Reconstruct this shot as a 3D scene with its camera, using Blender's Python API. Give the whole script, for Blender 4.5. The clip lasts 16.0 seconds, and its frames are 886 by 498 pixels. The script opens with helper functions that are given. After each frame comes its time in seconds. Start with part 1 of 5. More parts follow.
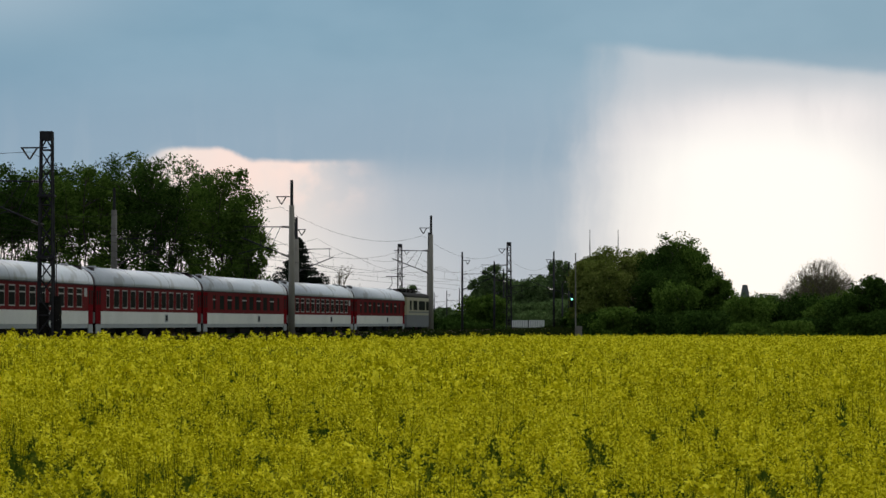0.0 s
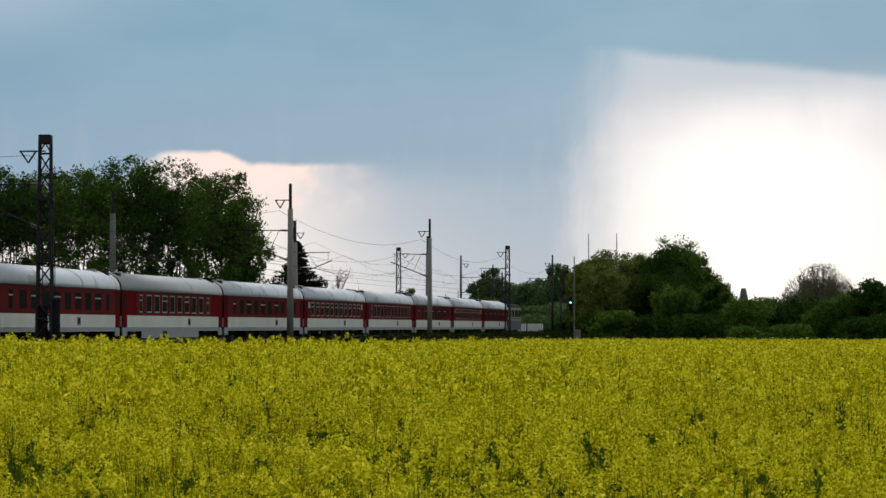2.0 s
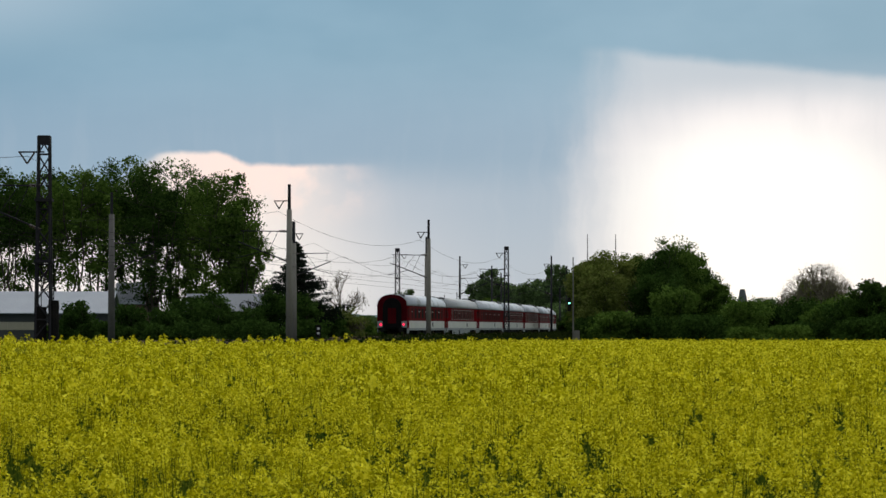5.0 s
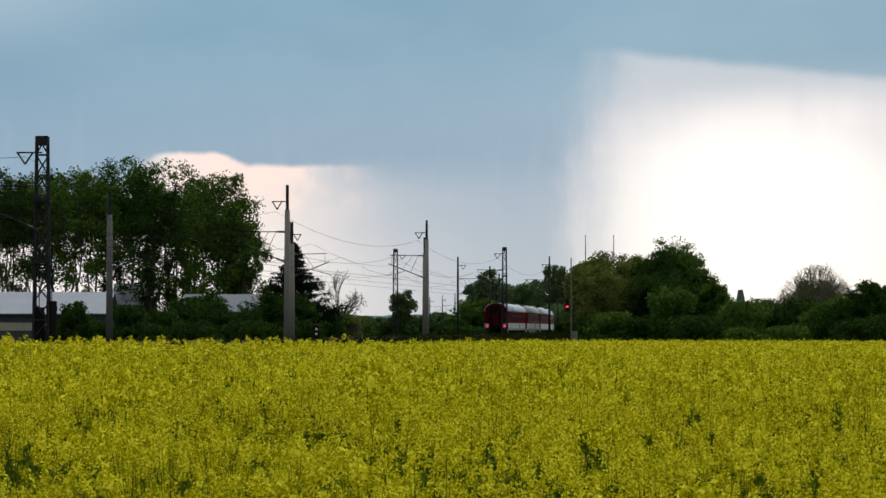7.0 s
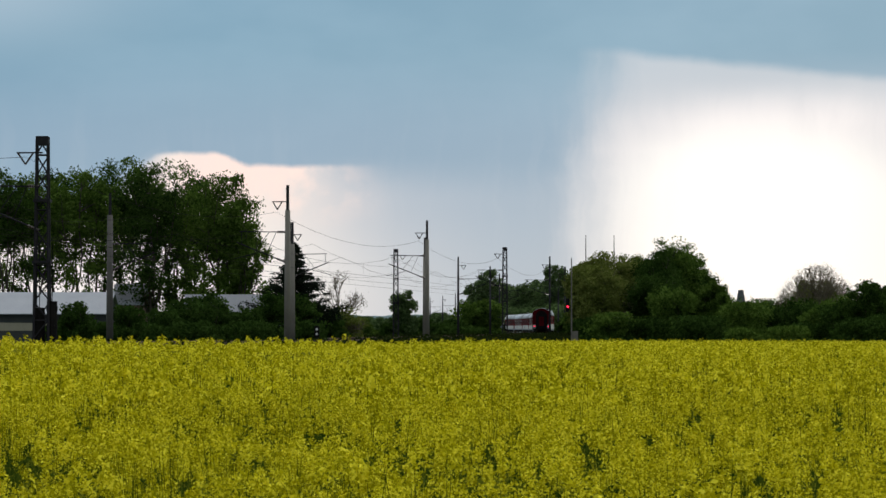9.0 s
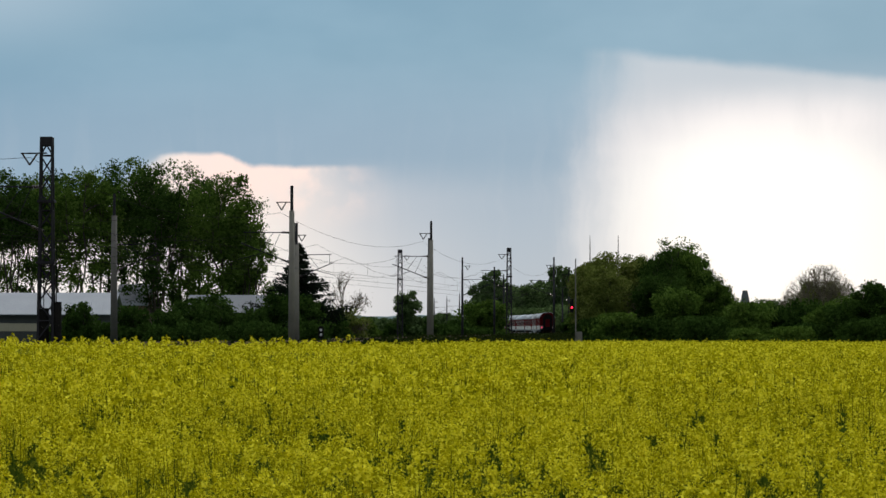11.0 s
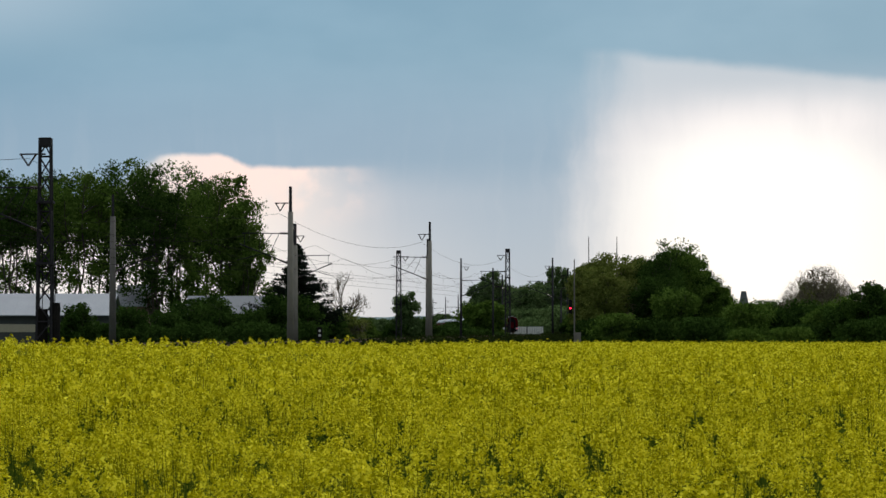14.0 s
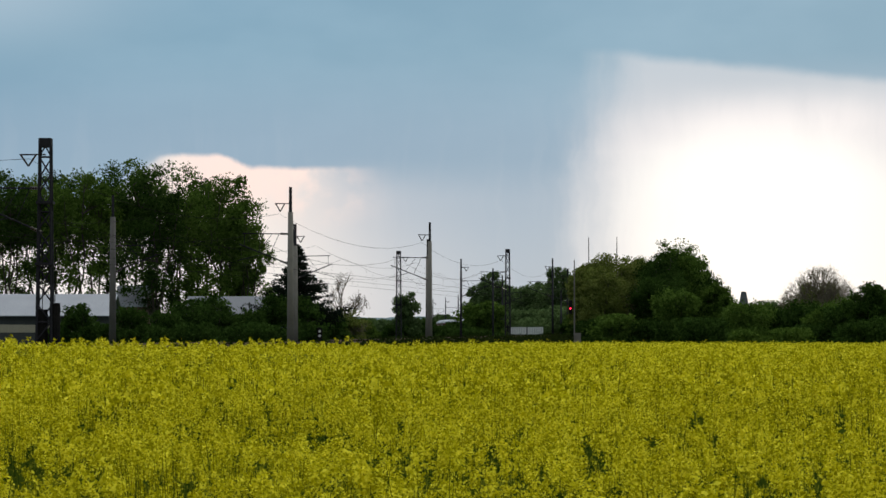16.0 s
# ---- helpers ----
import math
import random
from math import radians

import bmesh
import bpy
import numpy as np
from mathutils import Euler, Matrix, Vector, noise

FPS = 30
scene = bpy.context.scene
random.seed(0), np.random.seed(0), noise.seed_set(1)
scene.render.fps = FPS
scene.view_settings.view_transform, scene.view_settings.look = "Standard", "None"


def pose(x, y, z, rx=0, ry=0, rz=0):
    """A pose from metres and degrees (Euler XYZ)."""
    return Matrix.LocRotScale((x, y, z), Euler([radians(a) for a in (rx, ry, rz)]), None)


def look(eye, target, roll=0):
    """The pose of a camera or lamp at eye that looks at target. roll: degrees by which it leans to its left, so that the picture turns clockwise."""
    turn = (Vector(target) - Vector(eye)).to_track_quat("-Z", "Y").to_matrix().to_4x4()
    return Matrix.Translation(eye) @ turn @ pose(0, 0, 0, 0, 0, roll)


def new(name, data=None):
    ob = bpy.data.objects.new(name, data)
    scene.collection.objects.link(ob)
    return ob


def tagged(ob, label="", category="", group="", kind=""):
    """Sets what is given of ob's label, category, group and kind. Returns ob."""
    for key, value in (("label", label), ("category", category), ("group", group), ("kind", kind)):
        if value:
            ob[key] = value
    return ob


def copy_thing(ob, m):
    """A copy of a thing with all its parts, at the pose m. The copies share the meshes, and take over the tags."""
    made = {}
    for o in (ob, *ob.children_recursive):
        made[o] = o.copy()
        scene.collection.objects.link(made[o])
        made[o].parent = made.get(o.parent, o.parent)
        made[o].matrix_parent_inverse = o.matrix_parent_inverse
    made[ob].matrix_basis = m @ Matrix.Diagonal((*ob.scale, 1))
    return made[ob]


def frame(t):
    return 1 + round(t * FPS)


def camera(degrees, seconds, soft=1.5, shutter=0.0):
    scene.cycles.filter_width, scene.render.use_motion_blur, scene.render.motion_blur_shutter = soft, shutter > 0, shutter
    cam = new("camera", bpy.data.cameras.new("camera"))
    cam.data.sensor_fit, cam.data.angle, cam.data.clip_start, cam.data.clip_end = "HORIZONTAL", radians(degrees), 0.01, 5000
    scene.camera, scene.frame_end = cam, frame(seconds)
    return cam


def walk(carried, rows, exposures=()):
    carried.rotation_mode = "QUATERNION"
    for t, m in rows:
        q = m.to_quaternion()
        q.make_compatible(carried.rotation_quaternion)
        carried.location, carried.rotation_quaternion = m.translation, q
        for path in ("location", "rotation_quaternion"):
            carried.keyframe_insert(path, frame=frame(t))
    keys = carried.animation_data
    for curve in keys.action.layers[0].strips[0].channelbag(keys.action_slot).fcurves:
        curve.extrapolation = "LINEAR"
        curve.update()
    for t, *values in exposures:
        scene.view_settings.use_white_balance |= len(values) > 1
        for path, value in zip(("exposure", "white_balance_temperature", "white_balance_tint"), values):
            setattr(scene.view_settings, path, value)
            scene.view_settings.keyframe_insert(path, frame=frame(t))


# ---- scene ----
FOV = 18.05
EYE = Vector((0, 0, 1.8))
cam = camera(FOV, 16.0, soft=1.5)
FOCAL = 4935.0
# small turns of the hand-held camera: seconds, right, down (in 1/4935 rad)
SWAY = [(0.0, 6.7, -8.8), (0.5, 2.4, -11.1), (1.0, 4.1, -4.9), (1.5, 2.5, -3.5), (2.0, 4.3, -2.6), (2.5, -0.1, -3.0),
        (3.0, 2.2, 0.5), (3.5, 2.4, 1.5), (4.0, 3.8, 0.2), (6.5, -0.9, -1.6), (7.0, -1.1, -0.2), (7.5, 0.4, 0.5),
        (8.0, 1.7, 0.1), (8.5, 0.5, 1.2), (9.0, -0.5, 0.1), (11.5, 7.7, 1.2), (12.0, 6.1, 0.9), (12.5, 5.2, 1.3),
        (13.0, 3.6, 2.7), (13.5, 4.6, 3.3), (14.0, 4.5, 2.6), (14.5, 6.0, 2.6), (15.0, 3.9, 3.3), (15.5, 7.5, 5.5),
        (16.0, 4.5, 3.4)]
TILT = 90 + math.degrees(math.atan(140.7 / FOCAL))
walk(cam, [(t, pose(*EYE, TILT + math.degrees(b / FOCAL), 0, math.degrees(a / FOCAL))) for t, a, b in SWAY],
     [(0.0, -0.18), (0.6, -0.16), (1.5, -0.09), (2.5, -0.06), (16.0, -0.06)])

# ---- world: a storm sky with a bright opening behind a rain curtain ----
def sky_world():
    w = bpy.data.worlds.new("storm_sky")
    scene.world = w
    w.use_nodes = True
    nt = w.node_tree
    nt.nodes.clear()
    N, K = nt.nodes.new, nt.links.new

    def m(op, a, b=None, c=None):
        n = N("ShaderNodeMath")
        n.operation = op
        for i, v in enumerate((a, b, c)):
            if v is None:
                continue
            if isinstance(v, (int, float)):
                n.inputs[i].default_value = v
            else:
                K(v, n.inputs[i])
        return n.outputs[0]

    def ramp(x, lo, hi, smooth=True):
        n = N("ShaderNodeMapRange")
        n.interpolation_type = "SMOOTHSTEP" if smooth else "LINEAR"
        K(x, n.inputs[0])
        n.inputs[1].default_value, n.inputs[2].default_value = lo, hi
        n.inputs[3].default_value, n.inputs[4].default_value = 0, 1
        return n.outputs[0]

    def mix(f, a, b):
        n = N("ShaderNodeMix")
        n.data_type = "RGBA"
        if isinstance(f, (int, float)):
            n.inputs[0].default_value = f
        else:
            K(f, n.inputs[0])
        for i, v in ((6, a), (7, b)):
            if isinstance(v, tuple):
                n.inputs[i].default_value = (*v, 1)
            else:
                K(v, n.inputs[i])
        return n.outputs[2]

    def noise_tex(x, y, scale, detail, seed, rough=0.55):
        c = N("ShaderNodeCombineXYZ")
        K(x, c.inputs[0])
        K(y, c.inputs[1])
        c.inputs[2].default_value = seed
        n = N("ShaderNodeTexNoise")
        n.inputs["Scale"].default_value, n.inputs["Detail"].default_value = scale, detail
        n.inputs["Roughness"].default_value = rough
        K(c.outputs[0], n.inputs["Vector"])
        return n.outputs[0]

    tc = N("ShaderNodeTexCoord")
    sep = N("ShaderNodeSeparateXYZ")
    K(tc.outputs["Generated"], sep.inputs[0])
    dx, dy, dz = sep.outputs
    az = m("ARCTAN2", dx, dy)                   # 0 straight along the field, right positive
    el = m("ARCSINE", dz)
    sky = N("ShaderNodeTexSky")
    sky.sky_type, sky.sun_disc = "NISHITA", False
    sky.sun_elevation, sky.sun_rotation = radians(24), radians(15)
    clear = N("ShaderNodeVectorMath")
    clear.operation = "SCALE"
    K(sky.outputs[0], clear.inputs[0])
    clear.inputs[3].default_value = 0.10
    # wobble for the cloud edges
    w1 = m("MULTIPLY", m("SUBTRACT", noise_tex(az, el, 34, 5, 1.3), 0.5), 0.016)
    w2 = m("MULTIPLY", m("SUBTRACT", noise_tex(az, el, 70, 4, 7.1), 0.5), 0.010)
    azw = m("ADD", az, w1)
    # storm deck: blue-grey, paler to the top left
    tone = noise_tex(az, m("MULTIPLY", el, 2.2), 9, 4, 4.0)
    deck = mix(ramp(tone, 0.35, 0.7), (0.166, 0.343, 0.488), (0.216, 0.396, 0.542))
    deck = mix(m("MULTIPLY", ramp(az, -0.08, -0.17), ramp(el, 0.085, 0.125)), deck, (0.36, 0.50, 0.62))
    deck = mix(m("MULTIPLY", ramp(el, 0.105, 0.062), 0.6), deck, (0.28, 0.402, 0.556))
    # clear strip under the deck on the left, warm cloud tops in it
    strip_top = m("ADD", 0.0590, m("MULTIPLY", ramp(azw, -0.068, -0.080), 0.0042))
    strip_top = m("SUBTRACT", strip_top, m("MULTIPLY", ramp(az, -0.098, -0.128), 0.017))
    low_el = m("ADD", el, m("MULTIPLY", w2, 0.35))
    crisp = ramp(m("SUBTRACT", strip_top, low_el), -0.0006, 0.0022)
    soft = ramp(m("SUBTRACT", strip_top, low_el), -0.004, 0.014)
    firm = m("MULTIPLY", ramp(az, -0.112, -0.095), ramp(az, -0.014, -0.056))
    low = m("ADD", m("MULTIPLY", crisp, firm), m("MULTIPLY", soft, m("SUBTRACT", 1.0, firm)))
    strip = mix(ramp(el, 0.055, 0.012), (0.94, 0.83, 0.79), (0.90, 0.88, 0.87))
    strip = mix(ramp(az, -0.076, -0.012), strip, mix(ramp(el, 0.05, 0.01), (0.47, 0.535, 0.635), (0.67, 0.69, 0.73)))
    puff = noise_tex(az, el, 48, 4, 2.2)
    puff_at = m("MULTIPLY", ramp(az, -0.105, -0.08), ramp(az, -0.016, -0.052))
    pm = m("MULTIPLY", m("MULTIPLY", ramp(puff, 0.30, 0.52), puff_at), ramp(el, 0.034, 0.052))
    strip = mix(pm, strip, (1.05, 0.83, 0.77))
    fade = ramp(az, 0.030, -0.050)
    sky_c = mix(m("MULTIPLY", low, m("MULTIPLY_ADD", fade, 0.65, 0.35)), deck, strip)
    # rain curtains: soft upright streaks
    streak = noise_tex(m("MULTIPLY", azw, 1.0), m("MULTIPLY", el, 0.10), 130, 3, 9.4)
    sky_c = mix(m("MULTIPLY", m("MULTIPLY", ramp(streak, 0.45, 0.72), 0.10), ramp(el, 0.10, 0.03)), sky_c, (0.62, 0.66, 0.72))
    # the bright opening on the right: slanting top edge, side leaning with height, streaks along it
    lean = m("MULTIPLY", m("MAXIMUM", m("SUBTRACT", el, 0.064), 0.0), -1.25)
    ragged = m("MULTIPLY", m("SUBTRACT", streak, 0.5), 0.012)
    side = m("ADD", m("ADD", azw, lean), ragged)
    top_line = m("ADD", 0.0995, m("MULTIPLY", m("SUBTRACT", azw, 0.0705), -0.11))
    calm = m("ADD", el, m("MULTIPLY", w2, 0.3))
    veil = m("MULTIPLY", ramp(m("SUBTRACT", top_line, calm), -0.001, 0.004), ramp(m("ADD", azw, ragged), 0.045, 0.074))
    haze = ramp(m("ADD", azw, ragged), 0.036, 0.060)
    dim = m("SUBTRACT", 1.0, m("MULTIPLY", ramp(az, 0.135, 0.172), 0.40))
    core = m("MULTIPLY", m("MULTIPLY", ramp(m("SUBTRACT", 0.0885, calm), -0.002, 0.016), ramp(side, 0.036, 0.092)), dim)
    sky_c = mix(m("MULTIPLY", haze, m("MULTIPLY", ramp(el, 0.100, 0.060), 0.62)), sky_c, (0.64, 0.66, 0.72))
    sky_c = mix(m("MULTIPLY", veil, 0.50), sky_c, (0.78, 0.76, 0.79))
    # brightest low in the middle of the opening, pinkish grey streaks around it
    ex, ey = m("DIVIDE", m("SUBTRACT", azw, 0.112), 0.082), m("DIVIDE", m("SUBTRACT", el, 0.018), 0.056)
    heart = ramp(m("SQRT", m("ADD", m("MULTIPLY", ex, ex), m("MULTIPLY", ey, ey))), 1.12, 0.72)
    rays = ramp(noise_tex(azw, m("MULTIPLY", el, 0.16), 75, 4, 3.7), 0.40, 0.75)
    white = mix(heart, mix(rays, (0.92, 0.885, 0.905), (0.80, 0.785, 0.82)), (1.10, 1.08, 1.05))
    sky_c = mix(core, sky_c, white)
    # towards the zenith and behind: thinner, brighter cloud
    bright = ramp(el, 0.16, 0.9)
    over = mix(ramp(noise_tex(az, el, 2.2, 4, 5.5), 0.3, 0.7), (0.74, 0.81, 0.90), (1.06, 1.08, 1.08))
    sky_c = mix(ramp(m("ABSOLUTE", az), 0.5, 1.6), sky_c, (0.22, 0.28, 0.33))
    sky_c = mix(bright, sky_c, over)
    sky_c = mix(0.06, sky_c, clear.outputs[0])
    bg = N("ShaderNodeBackground")
    K(sky_c, bg.inputs[0])
    bg.inputs[1].default_value = 1.0
    out = N("ShaderNodeOutputWorld")
    K(bg.outputs[0], out.inputs[0])


sky_world()
sun = new("sun", bpy.data.lights.new("sun", "SUN"))
sun.data.energy, sun.data.angle, sun.data.color = 1.3, radians(16), (1.0, 0.95, 0.86)
sun.matrix_world = look((60, 260, 190), (0, 60, 0))


# ---- materials ----
def surface(name, stops, rough=0.8, scale=3.0, fine=25.0, bump=0.15, metal=0.0, per="none", vary=0.0, depth=0.01, spec=0.3):
    """A node material: two scales of noise through a colour ramp, with relief and an uneven gloss."""
    mat = bpy.data.materials.new(name)
    mat.use_nodes = True
    nt = mat.node_tree
    N, K = nt.nodes.new, nt.links.new
    b = nt.nodes["Principled BSDF"]
    tc = N("ShaderNodeTexCoord")
    n1, n2 = N("ShaderNodeTexNoise"), N("ShaderNodeTexNoise")
    for n, s, d in ((n1, scale, 5), (n2, fine, 3)):
        n.inputs["Scale"].default_value, n.inputs["Detail"].default_value = s, d
        K(tc.outputs["Object"], n.inputs["Vector"])
    mx = N("ShaderNodeMath")
    mx.operation = "MULTIPLY_ADD"
    K(n2.outputs[0], mx.inputs[0])
    mx.inputs[1].default_value = 0.4
    sc = N("ShaderNodeMath")
    sc.operation = "MULTIPLY"
    sc.inputs[1].default_value = 0.6
    K(n1.outputs[0], sc.inputs[0])
    K(sc.outputs[0], mx.inputs[2])
    fac = mx.outputs[0]
    if per != "none":
        src = N("ShaderNodeObjectInfo").outputs["Random"] if per == "object" else N("ShaderNodeNewGeometry").outputs["Random Per Island"]
        ad = N("ShaderNodeMath")
        ad.operation = "MULTIPLY_ADD"
        K(src, ad.inputs[0])
        ad.inputs[1].default_value = vary
        sb = N("ShaderNodeMath")
        sb.operation = "SUBTRACT"
        K(fac, sb.inputs[0])
        sb.inputs[1].default_value = vary / 2
        K(sb.outputs[0], ad.inputs[2])
        fac = ad.outputs[0]
    r = N("ShaderNodeValToRGB")
    els = r.color_ramp.elements
    for i, c in enumerate(stops):
        pos = 0.3 + 0.4 * i / max(1, len(stops) - 1)
        e = els[i] if i < 2 else els.new(pos)
        e.position, e.color = pos, (*c, 1)
    if len(stops) == 1:
        els.remove(els[1])
    K(fac, r.inputs[0])
    K(r.outputs[0], b.inputs["Base Color"])
    rr = N("ShaderNodeMapRange")
    K(n1.outputs[0], rr.inputs[0])
    rr.inputs[3].default_value, rr.inputs[4].default_value = max(0.02, rough - 0.12), min(1, rough + 0.12)
    K(rr.outputs[0], b.inputs["Roughness"])
    b.inputs["Metallic"].default_value = metal
    b.inputs["Specular IOR Level"].default_value = spec
    if bump:
        bp = N("ShaderNodeBump")
        bp.inputs["Strength"].default_value, bp.inputs["Distance"].default_value = bump, depth
        K(fac, bp.inputs["Height"])
        K(bp.outputs[0], b.inputs["Normal"])
    return mat


def leafy(name, stops, vary=0.35, through_light=0.25, scale=0.25):
    """Leaves or petals: colour varies clump by clump and island by island, and some light passes through."""
    mat = surface(name, stops, 0.75, scale, 2.5, 0.0, per="island", vary=vary, spec=0.0)
    nt = mat.node_tree
    b = nt.nodes["Principled BSDF"]
    col = b.inputs["Base Color"].links[0].from_socket
    tr = nt.nodes.new("ShaderNodeBsdfTranslucent")
    nt.links.new(col, tr.inputs[0])
    ms = nt.nodes.new("ShaderNodeMixShader")
    ms.inputs[0].default_value = through_light
    out = nt.nodes["Material Output"]
    nt.links.new(b.outputs[0], ms.inputs[1])
    nt.links.new(tr.outputs[0], ms.inputs[2])
    nt.links.new(ms.outputs[0], out.inputs[0])
    return mat


def glow(name, colour, strength):
    mat = bpy.data.materials.new(name)
    mat.use_nodes = True
    b = mat.node_tree.nodes["Principled BSDF"]
    b.inputs["Base Color"].default_value = (*colour, 1)
    b.inputs["Emission Color"].default_value = (*colour, 1)
    b.inputs["Emission Strength"].default_value = strength
    return mat


def window_glass(name):
    mat = bpy.data.materials.new(name)
    mat.use_nodes = True
    b = mat.node_tree.nodes["Principled BSDF"]
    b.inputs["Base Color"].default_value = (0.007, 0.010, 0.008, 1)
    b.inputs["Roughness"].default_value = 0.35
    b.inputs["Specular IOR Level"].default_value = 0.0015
    return mat


def blotched_roof(name, pale, grey, cover):
    """Painted sheet roof with large matt stains of their own shape and fine streaks across it."""
    mat = surface(name, [pale], 0.5, 0.45, 6, 0.03, spec=0.15)
    nt = mat.node_tree
    N, K = nt.nodes.new, nt.links.new
    b = nt.nodes["Principled BSDF"]
    tc, info = N("ShaderNodeTexCoord"), N("ShaderNodeObjectInfo")
    shift = N("ShaderNodeVectorMath")
    shift.operation = "MULTIPLY_ADD"
    K(info.outputs["Random"], shift.inputs[0])
    shift.inputs[1].default_value = (0, 61, 0)
    K(tc.outputs["Object"], shift.inputs[2])
    stain, fine = N("ShaderNodeTexNoise"), N("ShaderNodeTexNoise")
    stain.inputs["Scale"].default_value, stain.inputs["Detail"].default_value = 0.32, 2.5
    fine.inputs["Scale"].default_value, fine.inputs["Detail"].default_value = 3.5, 4
    for n in (stain, fine):
        K(shift.outputs[0], n.inputs["Vector"])
    edge = N("ShaderNodeMapRange")
    edge.interpolation_type = "SMOOTHSTEP"
    K(stain.outputs[0], edge.inputs[0])
    edge.inputs[1].default_value, edge.inputs[2].default_value = cover, cover + 0.03
    tone = N("ShaderNodeMix")
    tone.data_type = "RGBA"
    K(fine.outputs[0], tone.inputs[0])
    tone.inputs[6].default_value = (*[c * 0.86 for c in pale], 1)
    tone.inputs[7].default_value = (*[min(0.8, c * 1.12) for c in pale], 1)
    both = N("ShaderNodeMix")
    both.data_type = "RGBA"
    K(edge.outputs[0], both.inputs[0])
    K(tone.outputs[2], both.inputs[6])
    both.inputs[7].default_value = (*grey, 1)
    K(both.outputs[2], b.inputs["Base Color"])
    return mat


